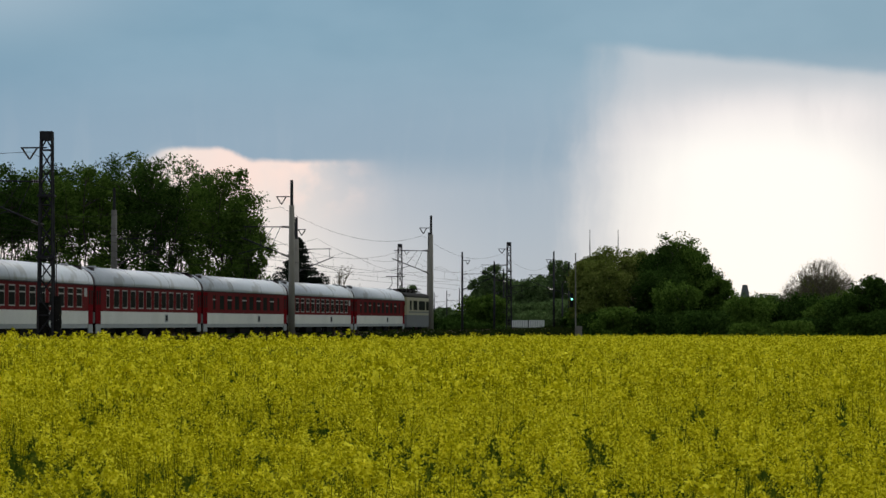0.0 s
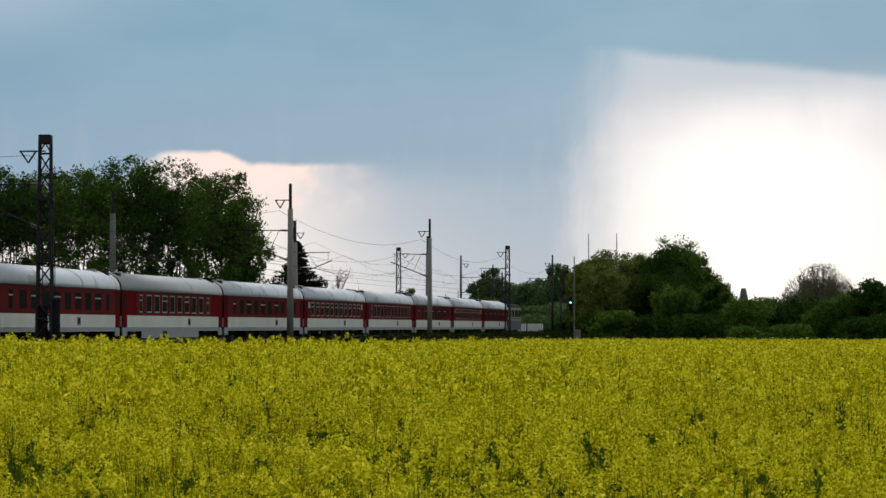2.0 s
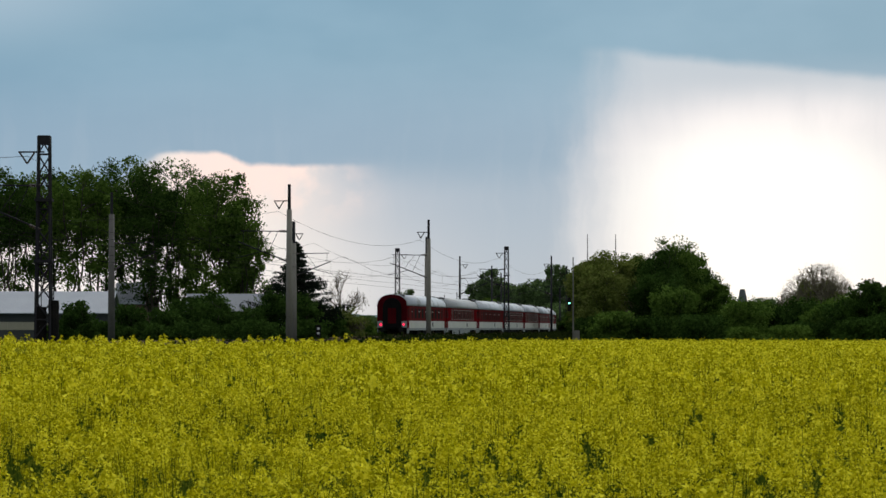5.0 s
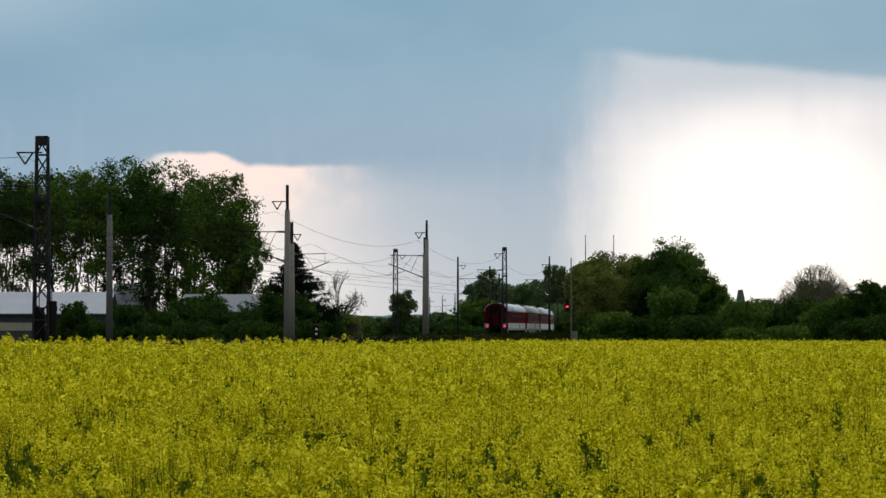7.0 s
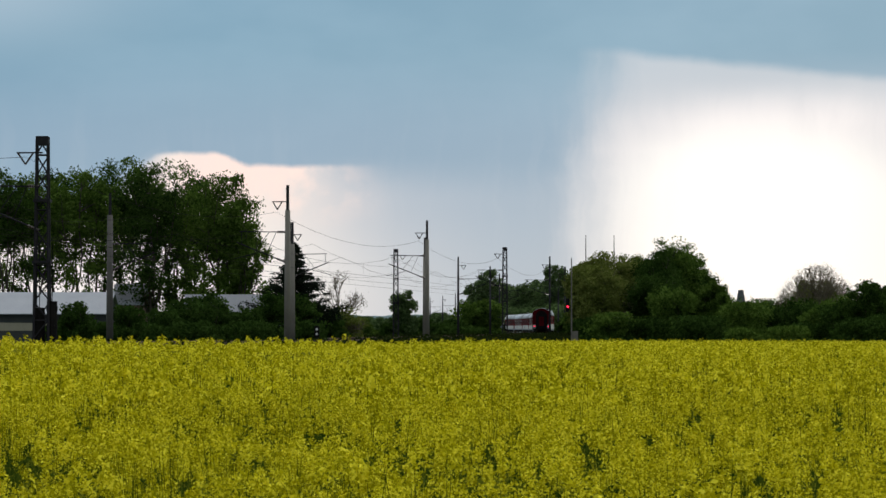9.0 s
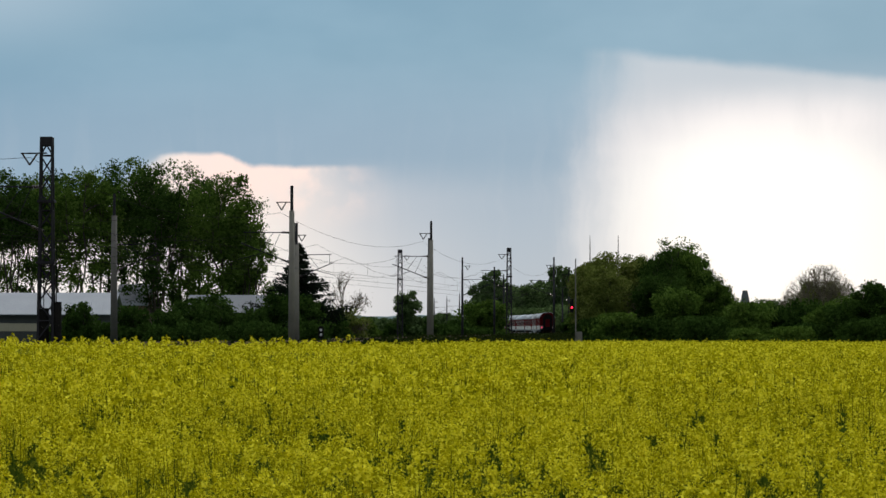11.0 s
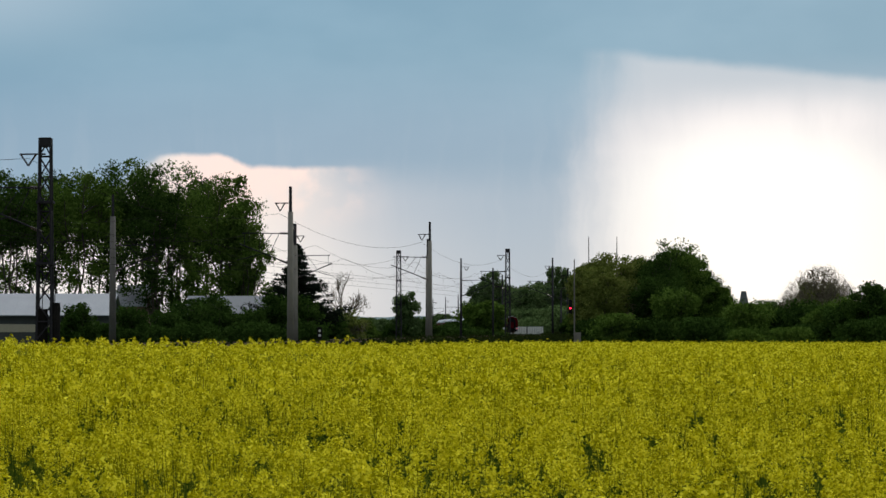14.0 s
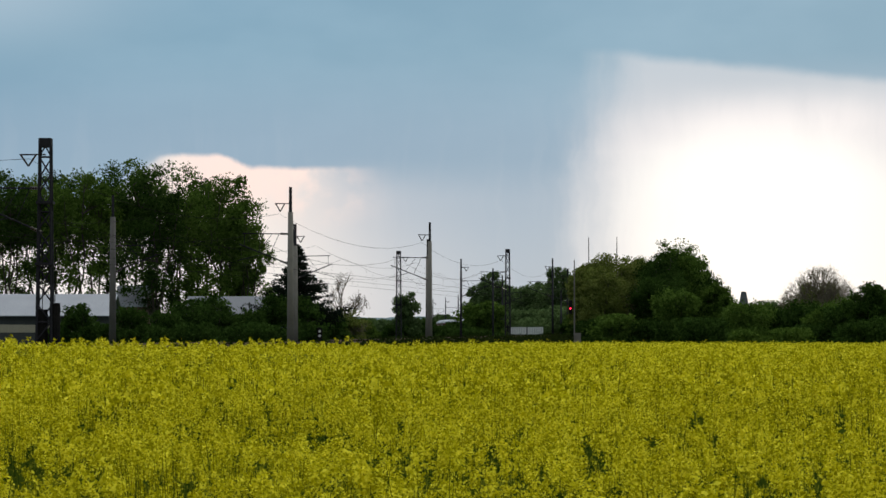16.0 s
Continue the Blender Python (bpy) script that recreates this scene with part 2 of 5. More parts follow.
M = {
    "red": surface("red_coach_paint", [(0.095, 0.010, 0.011), (0.135, 0.015, 0.016)], 0.5, 0.5, 9, 0.03, spec=0.004),
    "door_red": surface("bright_red_door_paint", [(0.115, 0.009, 0.012), (0.165, 0.013, 0.016)], 0.6, 0.7, 9, 0.03, spec=0.0),
    "white": surface("white_coach_paint", [(0.45, 0.46, 0.40), (0.60, 0.60, 0.54)], 0.5, 0.6, 11, 0.03),
    "skirt": surface("grey_skirt_paint", [(0.19, 0.21, 0.20), (0.29, 0.31, 0.30)], 0.55, 0.8, 14, 0.03),
    "roof": blotched_roof("pale_roof_paint", (0.48, 0.505, 0.54), (0.35, 0.355, 0.36), 0.56),
    "roof_grey": blotched_roof("weathered_roof_paint", (0.33, 0.335, 0.34), (0.43, 0.45, 0.47), 0.64),
    "gutter": surface("dark_gutter_paint", [(0.035, 0.03, 0.03), (0.06, 0.05, 0.05)], 0.7, 2, 20, 0.0, spec=0.1),
    "frosted": surface("frosted_toilet_pane", [(0.25, 0.27, 0.27), (0.34, 0.36, 0.36)], 0.5, 2, 20, 0.0),
    "dark": surface("sooty_underframe", [(0.008, 0.008, 0.008), (0.02, 0.018, 0.016)], 0.9, 2, 20, 0.2, spec=0.05),
    "frame": surface("pale_window_frame", [(0.26, 0.25, 0.23), (0.36, 0.35, 0.32)], 0.5, 2, 20, 0.0, spec=0.1),
    "glass": window_glass("dark_window_glass"),
    "gangway": surface("black_rubber_gangway", [(0.005, 0.005, 0.005), (0.010, 0.009, 0.009)], 0.9, 3, 20, 0.2, spec=0.03),
    "dark_red": surface("dark_red_end_paint", [(0.045, 0.003, 0.005), (0.075, 0.005, 0.008)], 0.6, 0.8, 9, 0.03, spec=0.0),
    "tail": glow("red_tail_light", (1.0, 0.02, 0.07), 2.2),
    "cream": surface("cream_loco_paint", [(0.22, 0.205, 0.125), (0.31, 0.285, 0.18)], 0.5, 0.8, 10, 0.03),
    "loco_grey": surface("grey_loco_paint", [(0.065, 0.07, 0.07), (0.11, 0.115, 0.115)], 0.6, 0.8, 12, 0.05),
    "rail": surface("rusty_rail_steel", [(0.10, 0.06, 0.04), (0.14, 0.095, 0.07)], 0.7, 4, 30, 0.1, spec=0.1),
    "sleeper": surface("concrete_sleeper", [(0.05, 0.045, 0.04), (0.09, 0.082, 0.072)], 0.9, 3, 30, 0.2, spec=0.0),
    "ballast": surface("brown_ballast_stone", [(0.03, 0.026, 0.02), (0.028, 0.025, 0.02), (0.045, 0.04, 0.034)], 0.95, 6, 28, 0.8, depth=0.05, spec=0.0),
    "concrete": surface("weathered_concrete", [(0.135, 0.125, 0.105), (0.215, 0.20, 0.17)], 0.9, 0.9, 16, 0.2),
    "old_concrete": surface("sooty_concrete", [(0.075, 0.07, 0.062), (0.13, 0.122, 0.11)], 0.9, 0.9, 16, 0.2),
    "steel": surface("dark_mast_steel", [(0.018, 0.018, 0.022), (0.035, 0.033, 0.035)], 0.75, 3, 25, 0.1, spec=0.1),
    "wire": surface("copper_wire", [(0.02, 0.019, 0.018), (0.04, 0.037, 0.034)], 0.7, 3, 20, 0.0, spec=0.0),
    "insulator": surface("brown_insulator", [(0.02, 0.014, 0.01), (0.05, 0.03, 0.02)], 0.3, 3, 20, 0.0),
    "soil": surface("dark_field_soil", [(0.035, 0.045, 0.012), (0.06, 0.075, 0.02)], 0.95, 0.6, 9, 0.4, depth=0.05),
    "grass": surface("rough_grass", [(0.02, 0.04, 0.008), (0.045, 0.07, 0.017)], 0.95, 0.3, 6, 0.5, depth=0.08, spec=0.0),
    "bark": surface("grey_brown_bark", [(0.035, 0.028, 0.02), (0.075, 0.062, 0.048)], 0.95, 1.5, 14, 0.6, depth=0.04),
    "twig": surface("pale_brown_twigs", [(0.10, 0.085, 0.06), (0.19, 0.165, 0.12)], 0.9, 1.5, 14, 0.0, spec=0.0),
    "slate": surface("dark_grey_sheet_roof", [(0.085, 0.10, 0.118), (0.125, 0.142, 0.165)], 0.6, 0.4, 7, 0.05),
    "metal_roof": surface("pale_sheet_metal_roof", [(0.25, 0.27, 0.30), (0.34, 0.36, 0.39)], 0.6, 0.4, 7, 0.05),
    "plaster": surface("dark_grey_render_wall", [(0.038, 0.042, 0.042), (0.062, 0.065, 0.064)], 0.9, 0.6, 9, 0.1),
    "beige": surface("beige_concrete_wall", [(0.26, 0.24, 0.17), (0.36, 0.33, 0.25)], 0.85, 0.5, 9, 0.1),
    "brick": surface("red_brown_brick", [(0.13, 0.075, 0.055), (0.2, 0.12, 0.09)], 0.9, 1.2, 15, 0.2),
    "petal": leafy("yellow_rape_petals", [(0.30, 0.28, 0.005), (0.64, 0.57, 0.012), (0.95, 0.86, 0.06)], 0.50, 0.22, 4.5),
    "stem": leafy("green_rape_stems", [(0.028, 0.055, 0.006), (0.085, 0.12, 0.012)], 0.5, 0.25, 0.8),
    "canopy": leafy("yellow_green_undergrowth", [(0.075, 0.095, 0.008), (0.20, 0.195, 0.012)], 0.3, 0.2, 1.5),
    "weed": leafy("dark_verge_weeds", [(0.012, 0.02, 0.005), (0.03, 0.042, 0.01)], 0.4, 0.1),
    "leaf_dark": leafy("dark_green_leaves", [(0.014, 0.032, 0.006), (0.034, 0.068, 0.012), (0.058, 0.105, 0.022)]),
    "leaf_mid": leafy("green_leaves", [(0.034, 0.066, 0.010), (0.074, 0.128, 0.020), (0.12, 0.19, 0.036)]),
    # leaves of far trees, paler because aerial haze is put into the colour
    "leaf_far": leafy("haze_paled_leaves", [(0.05, 0.085, 0.028), (0.09, 0.14, 0.048), (0.13, 0.19, 0.07)]),
    "leaf_olive": leafy("olive_leaves", [(0.085, 0.112, 0.022), (0.14, 0.172, 0.036), (0.20, 0.225, 0.062)]),
    "leaf_brown": leafy("budding_brown_twigs", [(0.12, 0.105, 0.07), (0.2, 0.18, 0.12)]),
    "needle": leafy("dark_spruce_needles", [(0.006, 0.011, 0.007), (0.014, 0.022, 0.012)], 0.3, 0.05),
    # aerial haze as a self-glowing blue-green, though woods are no lamp
    "haze": glow("glowing_haze_woods", (0.14, 0.19, 0.20), 0.75),
    "red_lamp": glow("red_signal_light", (1.0, 0.02, 0.06), 4.0),
    "green_lamp": glow("green_signal_light", (0.25, 1.0, 0.75), 3.0),
    "white_panel": surface("white_container_sheet", [(0.55, 0.55, 0.52), (0.70, 0.70, 0.67)], 0.6, 0.7, 12, 0.05),
}


# ---- mesh helpers ----
def part(name, bm, material, parent=None, label=""):
    """One bmesh as one mesh object, under a thing or a part."""
    me = bpy.data.meshes.new(name)
    if len(bm.faces) < 3000:
        bmesh.ops.recalc_face_normals(bm, faces=list(bm.faces))
    bm.to_mesh(me)
    bm.free()
    me.materials.append(M[material])
    ob = new(name, me)
    ob.parent = parent
    return tagged(ob, label)


def array_mesh(name, verts, faces, material, parent=None):
    """A large mesh straight from arrays; faces all with the same number of corners."""
    me = bpy.data.meshes.new(name)
    n, k = faces.shape
    me.vertices.add(len(verts))
    me.vertices.foreach_set("co", verts.astype(np.float32).ravel())
    me.loops.add(n * k)
    me.loops.foreach_set("vertex_index", faces.astype(np.int32).ravel())
    me.polygons.add(n)
    me.polygons.foreach_set("loop_start", np.arange(0, n * k, k, dtype=np.int32))
    me.polygons.foreach_set("loop_total", np.full(n, k, dtype=np.int32))
    me.update(calc_edges=True)
    me.materials.append(M[material])
    ob = new(name, me)
    ob.parent = parent
    return ob


def box(bm, x0, x1, y0, y1, z0, z1, bevel=0.0):
    vs = [bm.verts.new(p) for p in ((x0, y0, z0), (x1, y0, z0), (x1, y1, z0), (x0, y1, z0), (x0, y0, z1), (x1, y0, z1), (x1, y1, z1), (x0, y1, z1))]
    fs = [bm.faces.new([vs[i] for i in q]) for q in ((3, 2, 1, 0), (4, 5, 6, 7), (0, 1, 5, 4), (1, 2, 6, 5), (2, 3, 7, 6), (3, 0, 4, 7))]
    if bevel:
        bmesh.ops.bevel(bm, geom=list({e for f in fs for e in f.edges}), offset=bevel, segments=2, affect="EDGES", clamp_overlap=True)
    return bm


def beam(bm, a, b, ra, rb=None, sides=6):
    """A round bar from a to b, tapered from ra to rb."""
    a, b = Vector(a), Vector(b)
    rb = ra if rb is None else rb
    q = (b - a).to_track_quat("Z", "Y")
    rings = []
    for c, r in ((a, ra), (b, rb)):
        rings.append([bm.verts.new(c + q @ Vector((r * math.cos(2 * math.pi * i / sides), r * math.sin(2 * math.pi * i / sides), 0))) for i in range(sides)])
    for i in range(sides):
        j = (i + 1) % sides
        bm.faces.new((rings[0][i], rings[0][j], rings[1][j], rings[1][i]))
    bm.faces.new(rings[0][::-1])
    bm.faces.new(rings[1])
    return bm


def loft(bm, sections, close=True, cap=True):
    rows = [[bm.verts.new(p) for p in s] for s in sections]
    n = len(rows[0])
    for r0, r1 in zip(rows, rows[1:]):
        for i in range(n if close else n - 1):
            j = (i + 1) % n
            bm.faces.new((r0[i], r0[j], r1[j], r1[i]))
    if cap and close:
        bm.faces.new(rows[0][::-1])
        bm.faces.new(rows[-1])
    return bm


# ---- the line of the railway ----
RAIL = 0.86
KNOTS = [-100, -60, 60, 160, 260, 360, 460, 540, 600, 900]
BENDS = [0, 2.19, -0.197, -0.159, -0.844, -0.475, -0.845, -0.4, 0.7, 0.7]     # 1/km
_s = np.arange(-420, 960, 2.0)
_k = np.interp(_s, KNOTS, BENDS) * 1e-3
_h = np.concatenate([[0], np.cumsum((_k[1:] + _k[:-1]))])
_h += 0.1247 - np.interp(0, _s, _h)
_hm = (_h[1:] + _h[:-1]) / 2
_x = np.concatenate([[0], np.cumsum(2 * np.sin(_hm))])
_y = np.concatenate([[0], np.cumsum(2 * np.cos(_hm))])
_x += -19.567 - np.interp(0, _s, _x)
_y += 154.37 - np.interp(0, _s, _y)


def line(s, off=0.0):
    """A point of the main track's centre line, s metres along it, off metres to its right, and its heading."""
    h = float(np.interp(s, _s, _h))
    return float(np.interp(s, _s, _x)) + off * math.cos(h), float(np.interp(s, _s, _y)) - off * math.sin(h), h


def lift(x, y):
    """Height of the ground: it falls away gently, with a low swell beside the line."""
    d = np.hypot(x, y)
    g = -0.0027 * np.minimum(d, 320)
    return g + 0.53 * np.exp(-((x + 17) ** 2 + (y - 92) ** 2) / (2 * 14.0 ** 2)) - 0.17 * np.exp(-((x + 13) / 7.0) ** 2 - ((y - 152) / 45.0) ** 2) + 0.05 * np.sin(x * 0.21 + 1) * np.sin(y * 0.083)


# ---- ground and railway bed ----
def ground():
    r = np.concatenate([[0, 4], np.geomspace(8, 4200, 70)])
    a = np.linspace(0, 2 * math.pi, 145)[:-1]
    rr, aa = np.meshgrid(r, a, indexing="ij")
    X, Y = rr * np.sin(aa), rr * np.cos(aa)
    Z = lift(X, Y) - 0.02
    v = np.stack([X, Y, Z], -1).reshape(-1, 3)
    n = len(a)
    i, j = np.meshgrid(np.arange(len(r) - 1), np.arange(n), indexing="ij")
    f = np.stack([i * n + j, i * n + (j + 1) % n, (i + 1) * n + (j + 1) % n, (i + 1) * n + j], -1).reshape(-1, 4)[:, ::-1]
    tagged(array_mesh("ground", v, f, "grass"), "rough green grassland reaching to the horizon", "ground", kind="structure")


def bed():
    offs = [(-15, -0.3), (-12.4, 0.45), (3.0, 0.45), (4.6, -0.5)]
    bm = bmesh.new()
    secs = []
    for s in range(-400, 950, 10):
        secs.append([Vector((*line(s, o)[:2], RAIL - 0.86 + z)) for o, z in offs])
    loft(bm, secs, close=False)
    tagged(part("ballast_bed", bm, "ballast"), "brown crushed-stone ballast bed carrying three tracks", "ballast", kind="structure")


def track(off, name):
    root = tagged(new(name), "rusty steel rails on concrete sleepers in ballast", "railway track", "railway tracks", "structure")
    for side in (-0.75, 0.75):
        bm = bmesh.new()
        secs = []
        for s in range(-400, 950, 6):
            secs.append([Vector((*line(s, off + side + o)[:2], RAIL + z)) for o, z in ((-0.07, -0.17), (0.07, -0.17), (0.036, -0.04), (0.036, 0), (-0.036, 0), (-0.036, -0.04))])
        loft(bm, secs)
        part("rail", bm, "rail", root)
    bm = bmesh.new()
    for s in np.arange(-60, 700, 0.65):
        x, y, h = line(s, off)
        q = Matrix.Translation((x, y, RAIL - 0.27)) @ Matrix.Rotation(-h, 4, "Z")
        vs = [bm.verts.new(q @ Vector(p)) for p in ((-1.25, -0.13, 0), (1.25, -0.13, 0), (1.25, 0.13, 0), (-1.25, 0.13, 0), (-1.25, -0.1, 0.1), (1.25, -0.1, 0.1), (1.25, 0.1, 0.1), (-1.25, 0.1, 0.1))]
        for f in ((4, 5, 6, 7), (0, 1, 5, 4), (1, 2, 6, 5), (2, 3, 7, 6), (3, 0, 4, 7)):
            bm.faces.new([vs[i] for i in f])
    tagged(part("sleepers", bm, "sleeper", root), kind="stuff")


# ---- the train ----
COACH, HALF = 26.4, 1.41


def arch(y, w=HALF, z0=2.99, top=4.05, n=14, lip=0.0):
    """A roof section: flat-sided arch from eave to eave at y."""
    pts = []
    for i in range(n + 1):
        a = math.pi * i / n
        pts.append(Vector((w * math.cos(a), y, z0 + (top - z0) * math.sin(a) ** 0.85)))
    return pts


def roof_skin(ys, w, z0, top, thick, n=20, span=None):
    """A curved roof skin of real thickness through the stations ys."""
    bm = bmesh.new()
    cut = slice(*(span or (0, n + 1)))
    secs = []
    for y, grow in ys:
        outer = arch(y, w * grow, z0, z0 + (top - z0) * grow, n)[cut]
        inner = arch(y, w * grow - thick, z0, z0 + (top - z0) * grow - thick, n)[cut]
        secs.append(outer + inner[::-1])
    return loft(bm, secs)


def coach(roof_mat, windows=11, ends=2.0, framed=True, bars=1, toilets=False, deep_skirt=False, tail=False, hoop=0.05, label=""):
    """One coach: ends is the windowless length, bars the step of the windows with a pale vent bar (0: first and last)."""
    root = tagged(new("passenger_coach"), label, "railway coach", "coaches of the express train")
    half = COACH / 2 - 0.25
    span = half - ends
    pitch = 2 * span / windows
    ww = pitch * 0.62
    z0, z1 = 1.78, 2.80
    for sx in (-1, 1):
        # off-white lower side, grey sole bar below it
        bm = bmesh.new()
        a, b = sorted((sx * (HALF - 0.06), sx * HALF))
        box(bm, a, b, -half + 1.15, half - 1.15, 0.92, 1.60)
        part("lower_side_panel", bm, "white", root, "off-white painted lower side panel")
        bm = bmesh.new()
        box(bm, a + 0.012 * (sx < 0), b - 0.012 * (sx > 0), -half + 1.15, half - 1.15, 0.70, 0.918)
        part("skirt", bm, "skirt", root, "grey painted sole bar")
        # red window band with real openings
        bm = bmesh.new()
        box(bm, a, b, -half, half, 1.604, z0)
        box(bm, a, b, -half, half, z1, 3.0)
        openings = []
        for i in range(windows):
            c = -span + pitch * (i + 0.5)
            w = ww * (0.55 if i in (0, windows - 1) and not toilets else 1.0)
            openings.append((i, c - w / 2, c + w / 2))
        edges = [-half] + [e for o in openings for e in o[1:]] + [half]
        for e0, e1 in zip(edges[::2], edges[1::2]):
            box(bm, a, b, e0, e1, z0 - 0.001, z1 + 0.001)
        part("window_band", bm, "red", root, "dark red painted window band")
        p0, p1 = sorted((sx * (HALF - 0.012), sx * (HALF + 0.008)))
        for i, w0, w1 in openings:
            bm = bmesh.new()
            t = 0.06
            box(bm, p0, p1, w0, w1, z0, z0 + t)
            box(bm, p0, p1, w0, w1, z1 - t, z1)
            box(bm, p0, p1 - 0.004 if sx > 0 else p1, w0, w0 + 0.018, z0 + t, z1 - t)
            box(bm, p0, p1 - 0.004 if sx > 0 else p1, w1 - 0.018, w1, z0 + t, z1 - t)
            fr = part("window", bm, "frame" if framed else "red", root, "pale metal window frame" if framed else "red painted window frame")
            if (bars and i % bars == 0) or (not bars and i in (0, windows - 1)):
                bm = bmesh.new()
                box(bm, p0, p1, w0 + 0.02, w1 - 0.02, z1 - 0.36, z1 - 0.29)
                part("vent_bar", bm, "frame", fr, "pale bar under the tilting vent")
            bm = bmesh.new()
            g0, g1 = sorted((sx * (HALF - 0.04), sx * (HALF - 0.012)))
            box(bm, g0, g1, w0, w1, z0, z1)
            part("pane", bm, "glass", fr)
        for end in (-1, 1):
            bm = bmesh.new()
            e0, e1 = sorted((end * (half - 1.146), end * (half - 0.05)))
            box(bm, a - 0.01, b - 0.005, e0, e1, 0.92, 1.60, 0.02)
            part("door", bm, "door_red", root, "bright red folding entrance door")
            u0, u1 = sorted((sx * HALF, sx * (HALF + 0.008)))
            for k in (0, 1):
                d0, d1 = sorted((end * (half - 0.06 - 0.545 * k), end * (half - 0.595 - 0.545 * k)))
                bm = bmesh.new()
                box(bm, u0, u1, d0, d1, 1.602, 2.90)
                leaf = part("door_upper", bm, "door_red", root, "bright red upper door leaf")
                bm = bmesh.new()
                g0, g1 = sorted((sx * (HALF + 0.008), sx * (HALF + 0.014)))
                box(bm, g0, g1, d0 + 0.12, d1 - 0.12, 1.95, 2.72)
                part("door_pane", bm, "glass", leaf)
            if ends > 3:
                bm = bmesh.new()
                d0, d1 = sorted((end * (half - 1.16), end * (span + 0.1)))
                box(bm, u0, u1, d0, d1, 1.61, 2.99)
                part("vestibule_panel", bm, "door_red", root, "bright red windowless panel")
            if toilets:
                c = end * (span + 0.42)
                bm = bmesh.new()
                box(bm, p0, p1 + 0.003, c - 0.3, c + 0.3, 2.36, z1)
                pane = part("toilet_window", bm, "frosted", root, "small frosted toilet window")
                bm = bmesh.new()
                h0, h1 = sorted((sx * (HALF + 0.009), sx * (HALF + 0.018)))
                box(bm, h0, h1, c - 0.3, c + 0.3, 2.36, 2.42)
                part("sill", bm, "frame", pane)
            bm = bmesh.new()
            box(bm, a, b, e0, e1, 0.42, 0.915, 0.03)
            part("step_box", bm, "skirt", root, "pale grey entrance steps")
        # a service hatch with its pale rim
        bm = bmesh.new()
        h0, h1 = sorted((sx * HALF, sx * (HALF + 0.012)))
        box(bm, h0, h1, 3.1, 3.85, 1.02, 1.48)
        hatch = part("hatch", bm, "skirt", root, "grey service hatch")
        bm = bmesh.new()
        h0, h1 = sorted((sx * (HALF + 0.012), sx * (HALF + 0.02)))
        box(bm, h0, h1, 3.22, 3.73, 1.1, 1.42)
        part("grille", bm, "dark", hatch)
        if deep_skirt:
            for y0, y1 in ((-8.4, -3.2), (-2.2, 6.2)):
                bm = bmesh.new()
                box(bm, a + 0.02, b - 0.02, y0, y1, 0.30, 0.698, 0.03)
                part("equipment_skirt", bm, "skirt", root, "deep grey equipment skirt")
        bm = bmesh.new()
        g0, g1 = sorted((sx * (HALF - 0.01), sx * (HALF + 0.045)))
        box(bm, g0, g1, -half, half, 2.965, 3.02)
        part("gutter", bm, "gutter", root, "dark rain gutter under the roof")
    # roof
    bm = roof_skin([(-half, 1), (half, 1)], HALF, 2.99, 4.05, 0.05)
    roof = part("roof", bm, roof_mat, root, "pale grey stained curved roof" if roof_mat == "roof" else "weathered mid-grey curved roof")
    for f in roof.data.polygons:
        f.use_smooth = len(f.vertices) == 4
    for y, x in ((-half + 1.1, 0.78), (-half + 2.9, 0.45), (half - 2.6, 0.45), (half - 1.0, 0.78)):
        bm = bmesh.new()
        z = 2.99 + 1.06 * (1 - (x / HALF) ** 2) ** 0.42
        box(bm, x - 0.24, x + 0.2, y - 0.3, y + 0.3, z - 0.2, z + 0.09, 0.05)
        part("roof_vent", bm, "gutter" if x > 0.6 else "roof_grey", roof, "dark roof vent" if x > 0.6 else "")
    for y in (-half + 0.9, -half / 3, half / 3, half - 0.9):
        bm = roof_skin([(y - 0.04, 1), (y + 0.04, 1)], HALF + 0.010, 2.99, 4.058, 0.010)
        part("roof_seam", bm, "roof_grey", roof)
    # rubber hoop of the gangway at the leading end
    bm = roof_skin([(half + 0.03, 1), (half + 0.22, 1)], HALF + hoop * 0.4, 2.6, 4.06 + hoop, 0.16)
    part("gangway_hoop", bm, "gangway", root, "black rubber gangway hoop")
    # ends
    for end in (-1, 1):
        y = end * half
        shell = [Vector((HALF - 0.02, y, 0.95))] + arch(y, HALF - 0.02, 2.98, 4.02) + [Vector((-HALF + 0.02, y, 0.95))]
        bm = bmesh.new()
        loft(bm, [shell, [p + Vector((0, -end * 0.06, 0)) for p in shell]])
        wall = part("end_wall", bm, "dark_red", root, "dark red end wall")
        bm = bmesh.new()
        rim = [Vector((0.86, y, 0.9))] + [Vector((0.86 * math.cos(math.pi * i / 10), y, 2.85 + 0.86 * math.sin(math.pi * i / 10))) for i in range(11)] + [Vector((-0.86, y, 0.9))]
        loft(bm, [[p + Vector((0, end * 0.002, 0)) for p in rim], [p + Vector((0, end * 0.16, 0)) for p in rim]])
        part("gangway", bm, "gangway", root, "black rubber gangway bellows")
        bm = bmesh.new()
        y0, y1 = sorted((y + end * 0.16, y + end * 0.185))
        box(bm, -0.38, -0.015, y0, y1, 1.35, 2.75)
        box(bm, 0.015, 0.38, y0, y1, 1.35, 2.75)
        part("gangway_door", bm, "dark_red", root, "dark red two-leaved gangway door")
